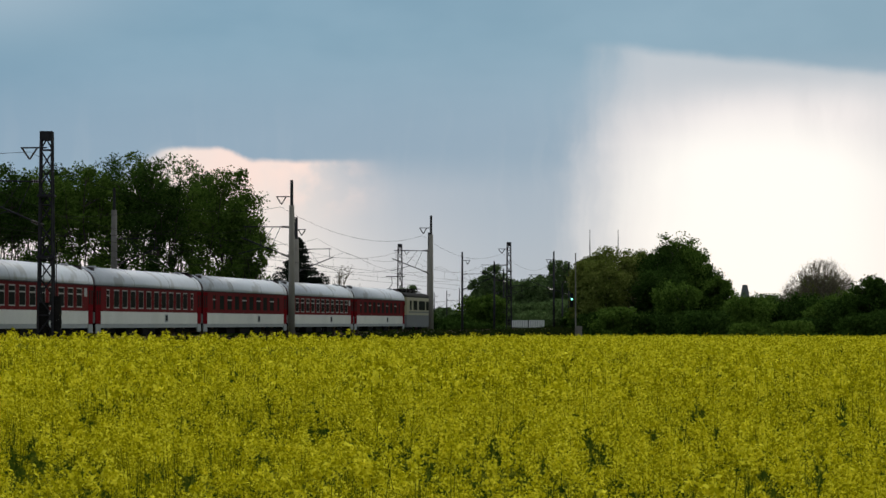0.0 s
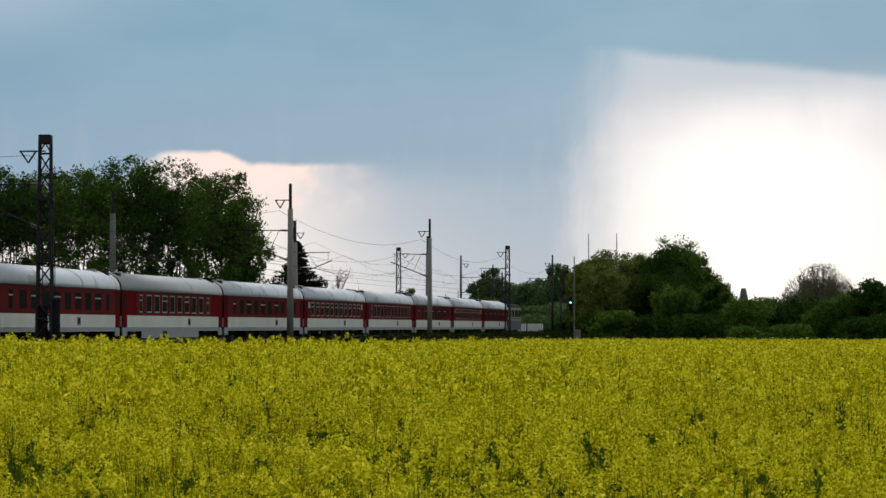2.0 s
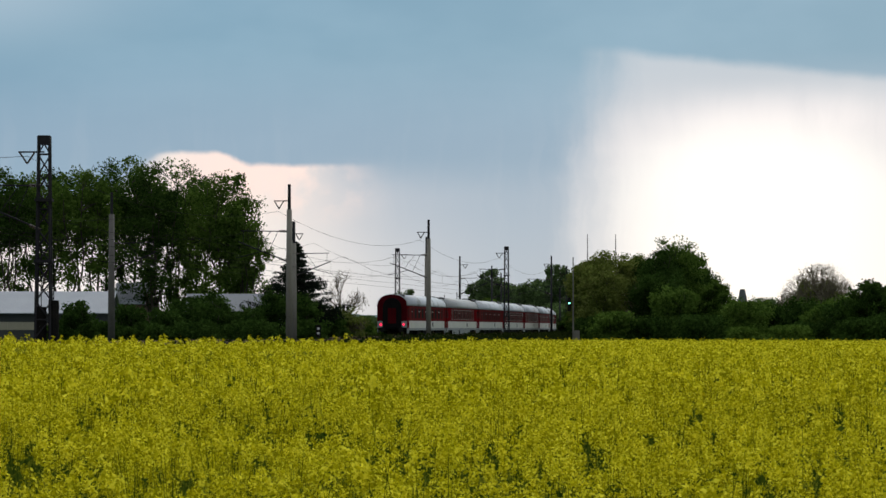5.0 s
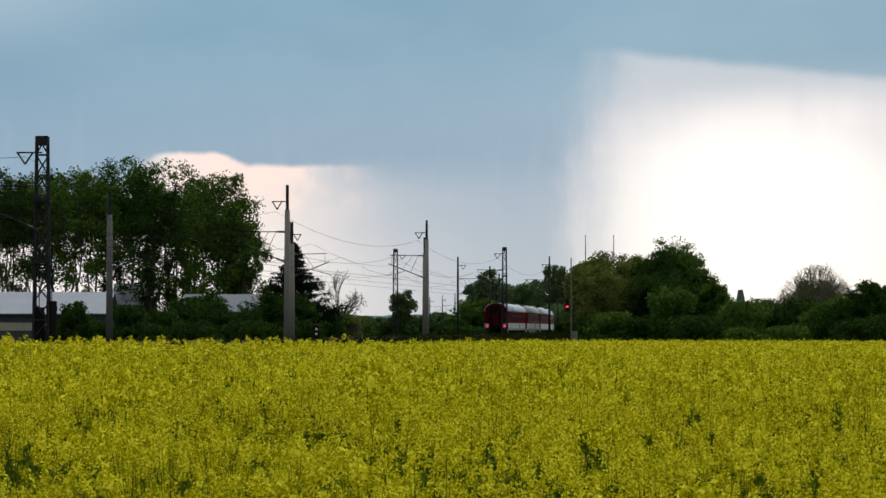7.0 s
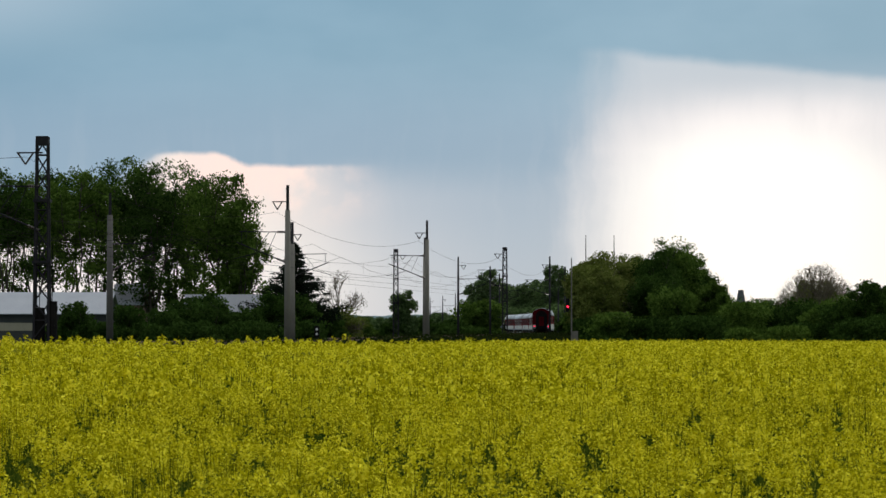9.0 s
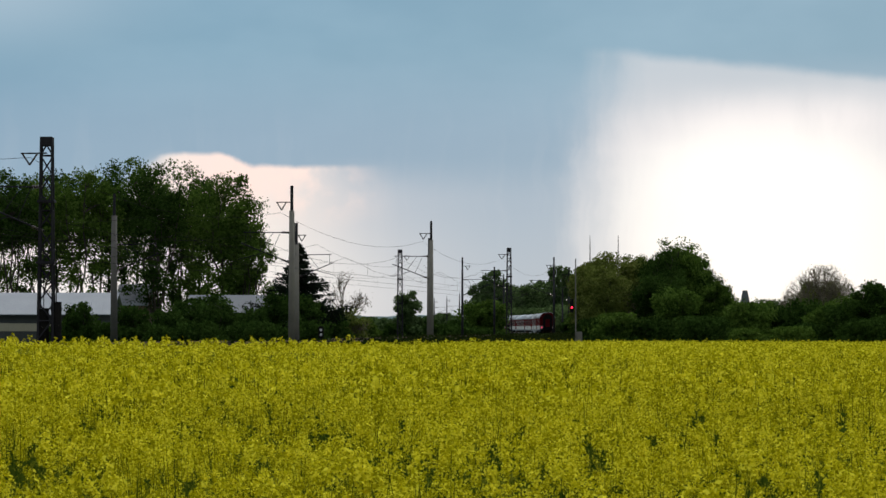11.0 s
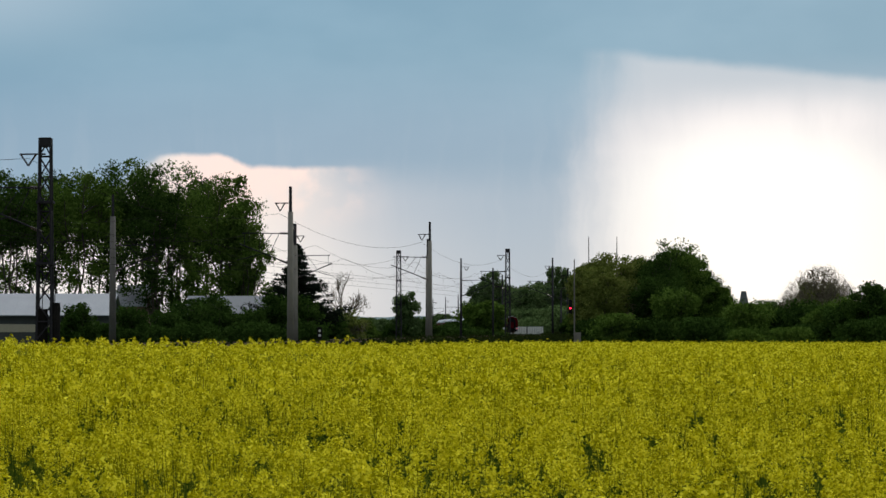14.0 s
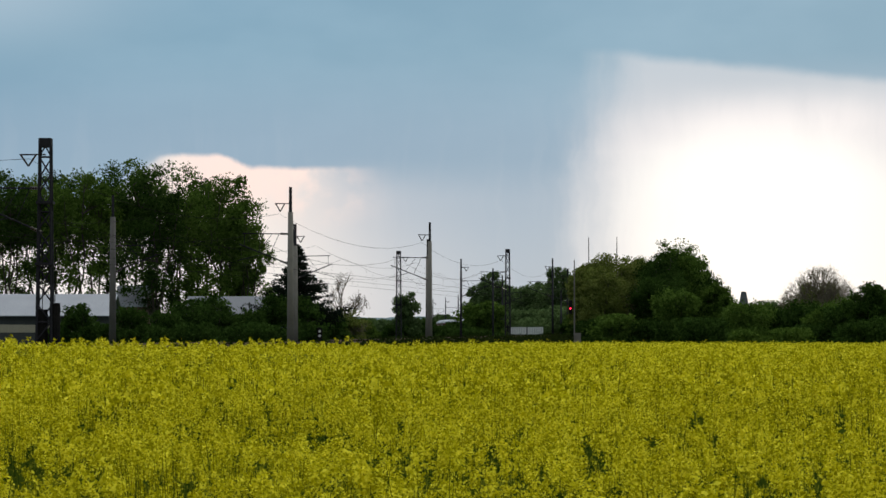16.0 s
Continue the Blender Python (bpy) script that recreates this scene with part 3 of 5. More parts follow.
        for sx in (-1, 1):
            bm = bmesh.new()
            x0, x1 = sorted((sx * 0.86, sx * 1.38))
            y0, y1 = sorted((y, y + end * 0.05))
            box(bm, x0, x1, y0, y1, 0.95, 1.56, 0.015)
            part("corner_panel", bm, "skirt", wall, "pale grey lower corner panel")
            bm = bmesh.new()
            beam(bm, (sx * 0.88, y + end * 0.02, 0.78), (sx * 0.88, y + end * 0.35, 0.78), 0.22, 0.24, 10)
            part("buffer", bm, "dark", root)
            if tail and end < 0:
                bm = bmesh.new()
                beam(bm, (sx * 1.06, y - 0.05, 1.25), (sx * 1.06, y - 0.10, 1.25), 0.11, 0.095, 14)
                part("tail_light", bm, "tail", root, "glowing red tail light")
    # floor, underframe and bogies
    bm = bmesh.new()
    box(bm, -HALF + 0.08, HALF - 0.08, -half + 0.1, half - 0.1, 0.75, 1.2)
    part("underframe", bm, "dark", root, "sooty black underframe")
    bm = bmesh.new()
    for y0, y1, w in ((-5.5, -3.0, 1.2), (-1.8, 1.4, 1.25), (3.0, 5.4, 1.15)):
        box(bm, -w, w, y0, y1, 0.28, 0.76, 0.04)
    part("equipment_case", bm, "dark", root)
    for y in (-9.2, 9.2):
        bm = bmesh.new()
        for sx in (-1, 1):
            box(bm, sx * 1.02 - 0.07, sx * 1.02 + 0.07, y - 1.7, y + 1.7, 0.42, 0.62, 0.02)
        box(bm, -1.0, 1.0, y - 0.3, y + 0.3, 0.45, 0.75, 0.02)
        bogie = part("bogie", bm, "dark", root)
        for wy in (y - 1.25, y + 1.25):
            bm = bmesh.new()
            for sx in (-1, 1):
                beam(bm, (sx * 0.68, wy, 0.46), (sx * 0.82, wy, 0.46), 0.46, 0.46, 16)
            beam(bm, (-0.7, wy, 0.46), (0.7, wy, 0.46), 0.08, 0.08, 8)
            part("wheelset", bm, "rail", bogie)
    return root


def locomotive():
    root = tagged(new("electric_locomotive"), "cream and grey electric locomotive with pantographs on its roof", "locomotive")
    h = 8.0
    for z0, z1, mat, name in ((0.62, 1.72, "loco_grey", "lower_body"), (1.724, 3.35, "cream", "upper_body")):
        bm = bmesh.new()
        secs = []
        for y, w, k in ((-h, 1.25, 0.0), (-h + 0.35, 1.45, 0.0), (h - 0.35, 1.45, 0.0), (h, 1.25, 0.0)):
            secs.append([Vector((x, y, z)) for x, z in ((-w, z0), (w, z0), (w, z1), (-w, z1))])
        loft(bm, secs)
        part(name, bm, mat, root, "grey lower body" if mat == "loco_grey" else "cream upper body")
    bm = roof_skin([(-h + 0.1, 0.88), (-h + 0.6, 1), (h - 0.6, 1), (h - 0.1, 0.88)], 1.43, 3.352, 3.88, 0.04)
    roof = part("roof", bm, "dark", root, "sooty black rounded roof")
    for y0, y1 in ((-2.2, -0.4), (0.4, 2.0), (-4.2, -3.0)):
        bm = bmesh.new()
        box(bm, -0.8, 0.8, y0, y1, 3.82, 4.15, 0.06)
        part("roof_equipment", bm, "dark", roof)
    for sx in (-1, 1):
        for yc, w in ((-5.3, 0.9), (-2.4, 2.3), (1.7, 3.9), (5.5, 2.2), (7.3, 0.7)):
            bm = bmesh.new()
            x0, x1 = sorted((sx * 1.451, sx * 1.475))
            box(bm, x0, x1, yc - w / 2, yc + w / 2, 2.2, 3.05, 0.03)
            part("side_window", bm, "glass", root)
        bm = bmesh.new()
        x0, x1 = sorted((sx * 1.451, sx * 1.468))
        box(bm, x0, x1, -6.2, 6.2, 1.95, 2.06)
        part("stripe", bm, "loco_grey", root)
    for end in (-1, 1):
        for x in (-0.62, 0.62):
            bm = bmesh.new()
            y0, y1 = sorted((end * h, end * (h + 0.03)))
            box(bm, x - 0.48, x + 0.48, y0, y1, 2.3, 3.05, 0.05)
            part("cab_window", bm, "glass", root)
            bm = bmesh.new()
            beam(bm, (x * 1.4, end * h, 0.95), (x * 1.4, end * (h + 0.5), 0.95), 0.2, 0.24, 10)
            part("buffer", bm, "dark", root)
    # pantographs: the rear one raised, the front one folded
    for y, up in ((-4.9, 1.15), (5.0, 0.12)):
        bm = bmesh.new()
        for x in (-0.55, 0.55):
            beam(bm, (x, y - 0.9, 4.02), (x * 0.8, y + 0.75, 4.05 + up * 0.5), 0.035, 0.03)
            beam(bm, (x * 0.8, y + 0.75, 4.05 + up * 0.5), (x * 0.7, y - 0.1, 4.1 + up), 0.03, 0.025)
        beam(bm, (-0.9, y - 0.1, 4.12 + up), (0.9, y - 0.1, 4.12 + up), 0.045, 0.045)
        box(bm, -0.7, 0.7, y - 1.0, y + 0.9, 3.9, 4.0, 0.02)
        part("pantograph", bm, "dark", roof, "raised pantograph" if up > 1 else "folded pantograph")
    for y in (-4.2, 4.2):
        bm = bmesh.new()
        for sx in (-1, 1):
            box(bm, sx * 1.05 - 0.08, sx * 1.05 + 0.08, y - 2.1, y + 2.1, 0.38, 0.66, 0.02)
        bogie = part("bogie", bm, "dark", root)
        for wy in (y - 1.6, y + 1.6):
            bm = bmesh.new()
            beam(bm, (-0.82, wy, 0.62), (-0.68, wy, 0.62), 0.62, 0.62, 16)
            beam(bm, (0.68, wy, 0.62), (0.82, wy, 0.62), 0.62, 0.62, 16)
            part("wheelset", bm, "rail", bogie)
    return root


SPEED = 42.76
TRAIN = []


def train():
    a = coach("roof", 10, 1.9, False, 2, tail=True, label="red and white passenger coach with lit red tail lights")
    b = coach("roof_grey", 10, 3.3, True, 3, deep_skirt=True, hoop=0.12, label="red and white coach with grey roof and deep equipment skirts")
    c = coach("roof", 10, 1.9, False, 2, label="red and white passenger coach with plain red window frames")
    d = coach("roof", 11, 2.2, True, 1, toilets=True, label="red and white passenger coach with eleven pale framed windows")
    e = coach("roof", 12, 1.7, True, 0, hoop=0.12, label="red and white passenger coach with twelve pale framed windows")
    seq = [a, b, c, d, e]
    seq += [copy_thing(src, Matrix()) for src in (c, d, c)]
    for i, ob in enumerate(seq):
        TRAIN.append((ob, COACH * (i + 0.5), 9.2))
    TRAIN.append((locomotive(), COACH * 8 + 8.4, 4.2))


def on_line(s, wheelbase):
    x0, y0, _ = line(s - wheelbase)
    x1, y1, _ = line(s + wheelbase)
    return pose((x0 + x1) / 2, (y0 + y1) / 2, RAIL, 0, 0, math.degrees(-math.atan2(x1 - x0, y1 - y0)))


def motions():
    times = [i * 0.5 for i in range(33)]
    for ob, ahead, base in TRAIN:
        walk(ob, [(t, on_line(SPEED * (t - 2.59) + ahead, base)) for t in times])
    # a fly crosses close before the lens, once to and once fro
    walk(FLY, [(t, pose(x, 3.0, z)) for t, x, z in ((0.0, -0.9, 2.1), (1.7, -0.9, 2.1), (1.8, -0.02, 2.087), (1.9, 0.9, 2.1), (2.6, 0.9, 1.9), (2.9, -0.157, 1.975), (3.0, -0.261, 2.008), (3.1, -0.33, 2.008), (3.3, -0.9, 2.02), (16.0, -0.9, 2.02))])
    # an added cover slides up off the red lamp and over the green one
    walk(LAMP_COVER, [(0.0, pose(0, 0, 0)), (6.33, pose(0, 0, 0)), (6.45, pose(0, 0, 0.36)), (16.0, pose(0, 0, 0.36))])


# ---- overhead line ----
def bracket(root, z, reach, toward):
    """A horizontal arm at the mast's head with a hanging V of insulators; returns the wire's point."""
    bm = bmesh.new()
    d = Vector(toward)
    beam(bm, Vector((0, 0, z)), d * reach + Vector((0, 0, z)), 0.04)
    arm = part("feeder_arm", bm, "steel", root)
    p = d * (reach * 0.66) + Vector((0, 0, z - 0.55))
    for k in (0.36, 0.96):
        bm = bmesh.new()
        beam(bm, d * (reach * k) + Vector((0, 0, z)), p, 0.045)
        part("insulator", bm, "insulator", arm)
    return p


def cantilever(root, toward, reach, z=5.9):
    """A hinged bracket: level top tube, rising strut, thin stays, and the steady arm that holds the contact wire."""
    d = Vector(toward)
    up = lambda k, h: d * k + Vector((0, 0, h))
    tip = reach * 1.25
    tubes = ((up(0.1, z + 1.75), up(tip * 0.95, z + 1.80), 0.038), (up(0.1, z - 0.35), up(tip, z + 1.05), 0.048), (up(tip * 0.55, z + 0.35), up(tip * 1.05, z - 0.10), 0.028),
             (up(tip * 0.36, z + 1.76), up(tip * 0.62, z + 0.55), 0.02), (up(tip * 0.22, z + 1.76), up(tip * 0.42, z + 0.2), 0.02), (up(tip * 0.9, z + 1.8), up(tip * 0.9, z + 0.95), 0.018))
    for a, b, r in tubes:
        bm = bmesh.new()
        beam(bm, a, b, r)
        part("cantilever_tube", bm, "steel", root)
    for h, rise in ((z + 1.75, 0.02), (z - 0.33, 0.23)):
        bm = bmesh.new()
        a, b = up(0.18, h), up(0.75, h + rise)
        for k in range(5):
            beam(bm, a.lerp(b, k / 5), a.lerp(b, (k + 0.7) / 5), 0.085, 0.07, 8)
        part("insulator", bm, "insulator", root)


def concrete_mast(x, y, toward, height=10.9, arm=True, feeder=-1, reach=2.9, base=0.50, mat="concrete"):
    root = tagged(new("catenary_mast"), "tapered grey concrete catenary mast beside the railway" if "concrete" in mat else "slim catenary mast with backlit darkness put into its colour", "mast", "catenary masts")
    root.location = (x, y, lift(x, y))
    z0 = RAIL - lift(x, y)
    bm = bmesh.new()
    beam(bm, (0, 0, -0.3), (0, 0, height + z0 - 1.75), base / 2, base * 0.36, 14)
    for f in bm.faces:
        f.smooth = len(f.verts) == 4
    part("pole", bm, mat, root)
    bm = bmesh.new()
    beam(bm, (0.0, 0.0, height + z0 - 1.9), (0.0, 0.0, height + z0), 0.115, 0.105, 8)
    part("pole_extension", bm, "steel", root, "dark steel top extension")
    d = Vector((*toward, 0)).normalized()
    if arm:
        cantilever(root, d, reach, 5.9 + z0)
    if feeder:
        bracket(root, height + z0 - 1.15, 1.1, d * -feeder)
    return root


def lattice_mast(x, y, toward, height=10.2, wide=0.62, weights=True, feeder=1, arm=True, leg=0.085):
    root = tagged(new("lattice_mast"), "dark riveted steel lattice catenary mast", "mast", "catenary masts")
    root.location = (x, y, lift(x, y))
    z0 = RAIL - lift(x, y)
    top = height + z0
    half = lambda z: wide / 2 * (1 - 0.32 * z / top)
    corner = lambda i, z: Vector((half(z) * (1, 1, -1, -1)[i], half(z) * (1, -1, -1, 1)[i], z))
    for i in range(4):
        bm = bmesh.new()
        beam(bm, corner(i, -0.3), corner(i, top), leg, leg * 0.85, 5)
        part("leg", bm, "steel", root)
    n = 13
    for i in range(4):
        for k in range(n):
            za, zb = top * k / n, top * (k + 1) / n
            a, b = (i, (i + 1) % 4) if k % 2 else ((i + 1) % 4, i)
            part("brace", beam(bmesh.new(), corner(a, za), corner(b, zb), 0.036, 0.036, 4), "steel", root)
            if k % 3 == 0:
                part("brace", beam(bmesh.new(), corner(a, za), corner(b, za), 0.032, 0.032, 4), "steel", root)
    bm = bmesh.new()
    w = half(top) + 0.03
    box(bm, -w, w, -w, w, top - 0.42, top + 0.02, 0.02)
    part("head_plate", bm, "steel", root)
    d = Vector((*toward, 0)).normalized()
    if weights:
        for k, (zb, zt) in ((0.48, (1.5, 3.5)), (-0.12, (1.2, 3.2))):
            bm = bmesh.new()
            c = d * -k
            for i in range(9):
                z = zb + (zt - zb) * i / 9
                beam(bm, c + Vector((0, 0, z)), c + Vector((0, 0, z + (zt - zb) / 9 * 0.992)), 0.25 + 0.015 * (i % 2), 0.25 + 0.015 * (i % 2), 12)
            beam(bm, c + Vector((0, 0, zt)), c + Vector((0, 0, 6.2)), 0.02, 0.02, 4)
            part("tension_weight", bm, "dark", root, "stack of dark cast-iron tension weights")
    for z in (4.0 + z0, 6.9 + z0):
        bm = bmesh.new()
        h = half(z) + 0.12
        box(bm, -h, h, -h, h, z, z + 0.14, 0.02)
        part("clamp", bm, "steel", root)
    if arm:
        cantilever(root, d, 2.7, 5.9 + z0)
    if feeder:
        bracket(root, top - 0.75, 1.25, d * feeder)
    return root


def toward_line(s, sign=-1):
    h = line(s)[2]
    return (sign * math.cos(h), -sign * math.sin(h))


def wire(points, name, radius, label):
    bm = bmesh.new()
    for a, b in zip(points, points[1:]):
        beam(bm, a, b, radius, radius, 4)
    tagged(part(name, bm, "wire"), label, "wire", "overhead wires")


MAST_S = [-86, -22.6, 40.4, 104.6, 168.6, 234, 299]


def overhead():
    for i, s in enumerate(MAST_S):
        x, y, h = line(s, 3.2)
        if i in (1, 4):
            lattice_mast(x, y, toward_line(s), 10.0 if i == 1 else 10.28, 0.74 if i == 1 else 0.6, weights=i == 1, feeder=1, leg=0.062 if i == 1 else 0.08)
        else:
            # farther poles take the dark steel colour: their backlit shade is painted in
            concrete_mast(x, y, toward_line(s), 10.92, mat="concrete" if i < 5 else "steel", base=0.5 if i < 5 else 0.34)
    # masts on the far side of the tracks
    for x, y, h, fd in ((-12.1, 224.4, 9.5, 0), (-13.85, 252.5, 10.6, -1), (-1.9, 296.0, 10.6, 0)):
        concrete_mast(x, y, (0.99, -0.12), h, arm=fd != 0, feeder=fd, base=0.5)
    concrete_mast(-26.4, 221.2, (0.99, -0.12), 11.7, feeder=0, base=0.60, mat="old_concrete")
    lattice_mast(-5.7, 339.3, (0.99, -0.1), 10.6, 0.66, weights=False, feeder=1, arm=False)
    # these far poles are coloured dark to stand for being backlit
    concrete_mast(2.1, 378.1, (0.99, -0.1), 10.65, feeder=-1, mat="steel", base=0.36)
    concrete_mast(7.4, 434.8, (0.99, -0.05), 10.65, feeder=0, mat="steel", base=0.36)
    concrete_mast(10.1, 495.1, (0.99, 0), 10.65, feeder=0, mat="steel", base=0.36)
    for x, y, h in ((17.4, 420, 7.0),):
        concrete_mast(x, y, (-0.99, 0), h, arm=False, feeder=0, base=0.3, mat="steel")
    for x, y in ((-3.9, 863.9), (0.0, 818.1), (3.4, 751.8)):
        concrete_mast(x, y, (1, 0), 10.6, feeder=-1, base=0.4, mat="steel")
    # wires over three tracks: contact wire, sagging carrier with droppers; feeders at the mast heads
    for off in (0.0, -4.8, -9.6):
        span = [-150] + MAST_S + [364, 429, 494, 559]
        contact, carrier = [], []
        drops = bmesh.new()
        for a, b in zip(span, span[1:]):
            for k in range(8):
                s = a + (b - a) * k / 8
                x, y, _ = line(s, off + (0.25 if (k % 2) else 0))
                sag = 1.25 * 4 * (k / 8) * (1 - k / 8)
                contact.append((x, y, RAIL + 5.55))
                carrier.append((x, y, RAIL + 7.55 - sag))
                if k in (2, 4, 6):
                    beam(drops, (x, y, RAIL + 5.55), (x, y, RAIL + 7.55 - sag), 0.006, 0.006, 3)
        wire(contact, "contact_wire", 0.012, "thin dark contact wire above the track")
        wire(carrier, "carrier_wire", 0.011, "sagging carrier wire of the overhead line")
        tagged(part("droppers", drops, "wire"), "thin droppers between carrier and contact wire", "wire", kind="stuff")
    for off, h in ((2.4, 9.05), (-7.5, 8.8)):
        pts = []
        for a, b in zip(MAST_S, MAST_S[1:]):
            for k in range(10):
                s = a + (b - a) * k / 10
                x, y, _ = line(s, off)
                pts.append((x, y, RAIL + h - 1.3 * 4 * (k / 10) * (1 - k / 10)))
        wire(pts, "feeder_wire", 0.011, "feeder wire hanging between the mast heads")


def signal(x, y):
    global LAMP_COVER
    root = tagged(new("railway_signal"), "slim railway light signal on a grey post, its lamp lit", "signal")
    root.location = (x, y, lift(x, y))
    z0 = RAIL - lift(x, y)
    bm = bmesh.new()
    beam(bm, (0, 0, -0.2), (0, 0, 10.2 + z0), 0.10, 0.07, 10)
    part("post", bm, "concrete", root)
    bm = bmesh.new()
    box(bm, -0.75, -0.28, -0.12, 0.12, 3.1 + z0, 4.9 + z0, 0.05)
    part("signal_head", bm, "dark", root, "black signal head with two lamps")
    bm = bmesh.new()
    beam(bm, (-0.45, 0, 3.9 + z0), (0, 0, 3.9 + z0), 0.05)
    part("head_bracket", bm, "steel", root)
    for z, mat in ((4.16, "green_lamp"), (3.80, "red_lamp")):
        bm = bmesh.new()
        beam(bm, (-0.515, -0.12, z + z0), (-0.515, -0.15, z + z0), 0.125, 0.115, 14)
        part("lamp", bm, mat, root, "lit green lamp" if mat == "green_lamp" else "lit red lamp")
    # added cover, no part of the signal: blocks the lamp meant to be off
    bm = bmesh.new()
    box(bm, -0.71, -0.32, -0.26, -0.21, 3.61 + z0, 3.98 + z0, 0.02)
    LAMP_COVER = part("lamp_shade", bm, "dark", root, "added black cover hiding one lamp")
    bm = bmesh.new()
    box(bm, 0.1, 0.85, -0.25, 0.25, -0.1, 2.3, 0.04)
    part("relay_cabinet", bm, "concrete", root, "grey relay cabinet")


def small_signal(x, y, h):
    root = tagged(new("shunting_signal"), "small dark ground signal with two pale lenses", "signal")
    root.location = (x, y, lift(x, y))
    bm = bmesh.new()
    beam(bm, (0, 0, -0.1), (0, 0, h - 0.9), 0.05)
    part("post", bm, "steel", root)
    bm = bmesh.new()
    box(bm, -0.2, 0.2, -0.1, 0.1, h - 0.95, h, 0.05)
    part("head", bm, "dark", root)
    for z in (h - 0.3, h - 0.65):
        bm = bmesh.new()
        beam(bm, (0, -0.1, z), (0, -0.13, z), 0.1, 0.09, 10)
        part("lens", bm, "white_panel", root)


# ---- trees ----
RNG = np.random.default_rng(11)


def leaf_quads(centres, size, rng):
    n = len(centres)
    a = rng.normal(size=(n, 3))
    a /= np.linalg.norm(a, axis=1, keepdims=True)
    b = np.cross(a, rng.normal(size=(n, 3)))
    b /= np.linalg.norm(b, axis=1, keepdims=True) + 1e-9
    s = size * rng.uniform(0.55, 1.3, (n, 1))
    v = np.stack([centres - a * s, centres + b * s * 0.6, centres + a * s, centres - b * s * 0.6], 1).reshape(-1, 3)
    return v, np.arange(4 * n).reshape(-1, 4)


def leaf_tris(centres, size, rng):
    """Small three-cornered leaves, turned every way."""
    n = len(centres)
    a = rng.normal(size=(n, 3))
    a /= np.linalg.norm(a, axis=1, keepdims=True)
    b = np.cross(a, rng.normal(size=(n, 3)))
    b /= np.linalg.norm(b, axis=1, keepdims=True) + 1e-9
    s = size * rng.uniform(0.6, 1.35, (n, 1))
    v = np.stack([centres - a * s, centres + (a * 0.6 + b * 0.75) * s, centres + (a * 0.7 - b * 0.65) * s], 1).reshape(-1, 3)
    return v, np.arange(3 * n).reshape(-1, 3)


def limb(bm, a, b, ra, rb, rng, bend=0.12, n=4):
    a, b = np.array(a), np.array(b)
    L = np.linalg.norm(b - a)
    pts = [a + (b - a) * i / n + (rng.normal(size=3) * bend * L / n if 0 < i < n else 0) for i in range(n + 1)]
    for i in range(n):
        beam(bm, pts[i], pts[i + 1], ra + (rb - ra) * i / n, ra + (rb - ra) * (i + 1) / n, 5)
    return pts


def tree(name, label, x, y, top, radius, leaf, rng, clear=0.12, clumps=70, leaves=70, size=0.30, stems=4, low_share=1.0, spread=0.17, girth=0.018, upright=0.0, low=None):
    """A tapered trunk that forks into stems; every clump of leaves sits on a bough of its own. An uneven, gappy crown."""
    z0 = float(lift(x, y))
    h = top - z0
    root = tagged(new(name), label, "bush" if "bush" in name else "tree")
    root.location = (x, y, z0)
    fork = h * clear
    bm = bmesh.new()
    r0 = girth * h + 0.03
    limb(bm, (0, 0, -0.3), (0, 0, fork), r0 * 1.25, r0, rng, 0.05, 2)
    nodes = [np.array([0, 0, fork])]
    for k in range(stems):
        a = 2 * math.pi * (k + rng.uniform(0, 0.7)) / stems
        out = radius * rng.uniform(0.25, 0.7)
        tip = np.array([math.cos(a) * out, math.sin(a) * out, h * rng.uniform(0.74, 0.92)])
        nodes += limb(bm, (0, 0, fork * rng.uniform(0.7, 1.0)), tip, r0 * 0.55, r0 * 0.10, rng, 0.12, 7)[1:]
    nodes = np.array(nodes)
    low = h * (min(0.5, clear * 1.4) if low is None else low)
    mid, rz = (h + low) / 2, (h - low) / 2
    cs = []
    while len(cs) < clumps:
        d = rng.normal(size=3)
        d /= np.linalg.norm(d)
        k = rng.uniform(0.5, 0.97) if rng.random() < 0.8 else rng.uniform(0.1, 0.5)
        # a full-topped crown: broader shoulders than an egg
        c = np.array([d[0] * radius * k, d[1] * radius * k, mid + math.copysign(abs(d[2]) ** 0.72, d[2]) * rz * k])
        if c[2] < mid and rng.random() > low_share:
            continue
        cs.append(c)
    cs = np.array(cs)
    for c in cs[::2]:
        # a bough from the nearest stem point below the clump
        gap = np.linalg.norm(nodes - c, axis=1) + np.where(nodes[:, 2] > c[2] - 0.25 * radius * 0.5, 50, 0)
        limb(bm, nodes[int(np.argmin(gap))], c, r0 * 0.16, r0 * 0.05, rng, 0.14, 2)
    part("trunk", bm, "bark", root)
    cl = radius * spread * rng.uniform(0.55, 1.4, (len(cs), 1))
    ball = rng.normal(size=(len(cs), leaves, 3))
    ball *= 2.2 * rng.uniform(0, 1, (len(cs), leaves, 1)) ** 0.55 / np.linalg.norm(ball, axis=2, keepdims=True)
    pts = (cs[:, None, :] + ball * cl[:, None, :] * np.array([1, 1, 0.75 + upright])).reshape(-1, 3)
    pts = pts[(pts[:, 2] > 0.05) & (pts[:, 2] < h * 1.03)]
    v, f = leaf_tris(pts, size, rng)
    array_mesh("crown", v, f, leaf, root)
    return root


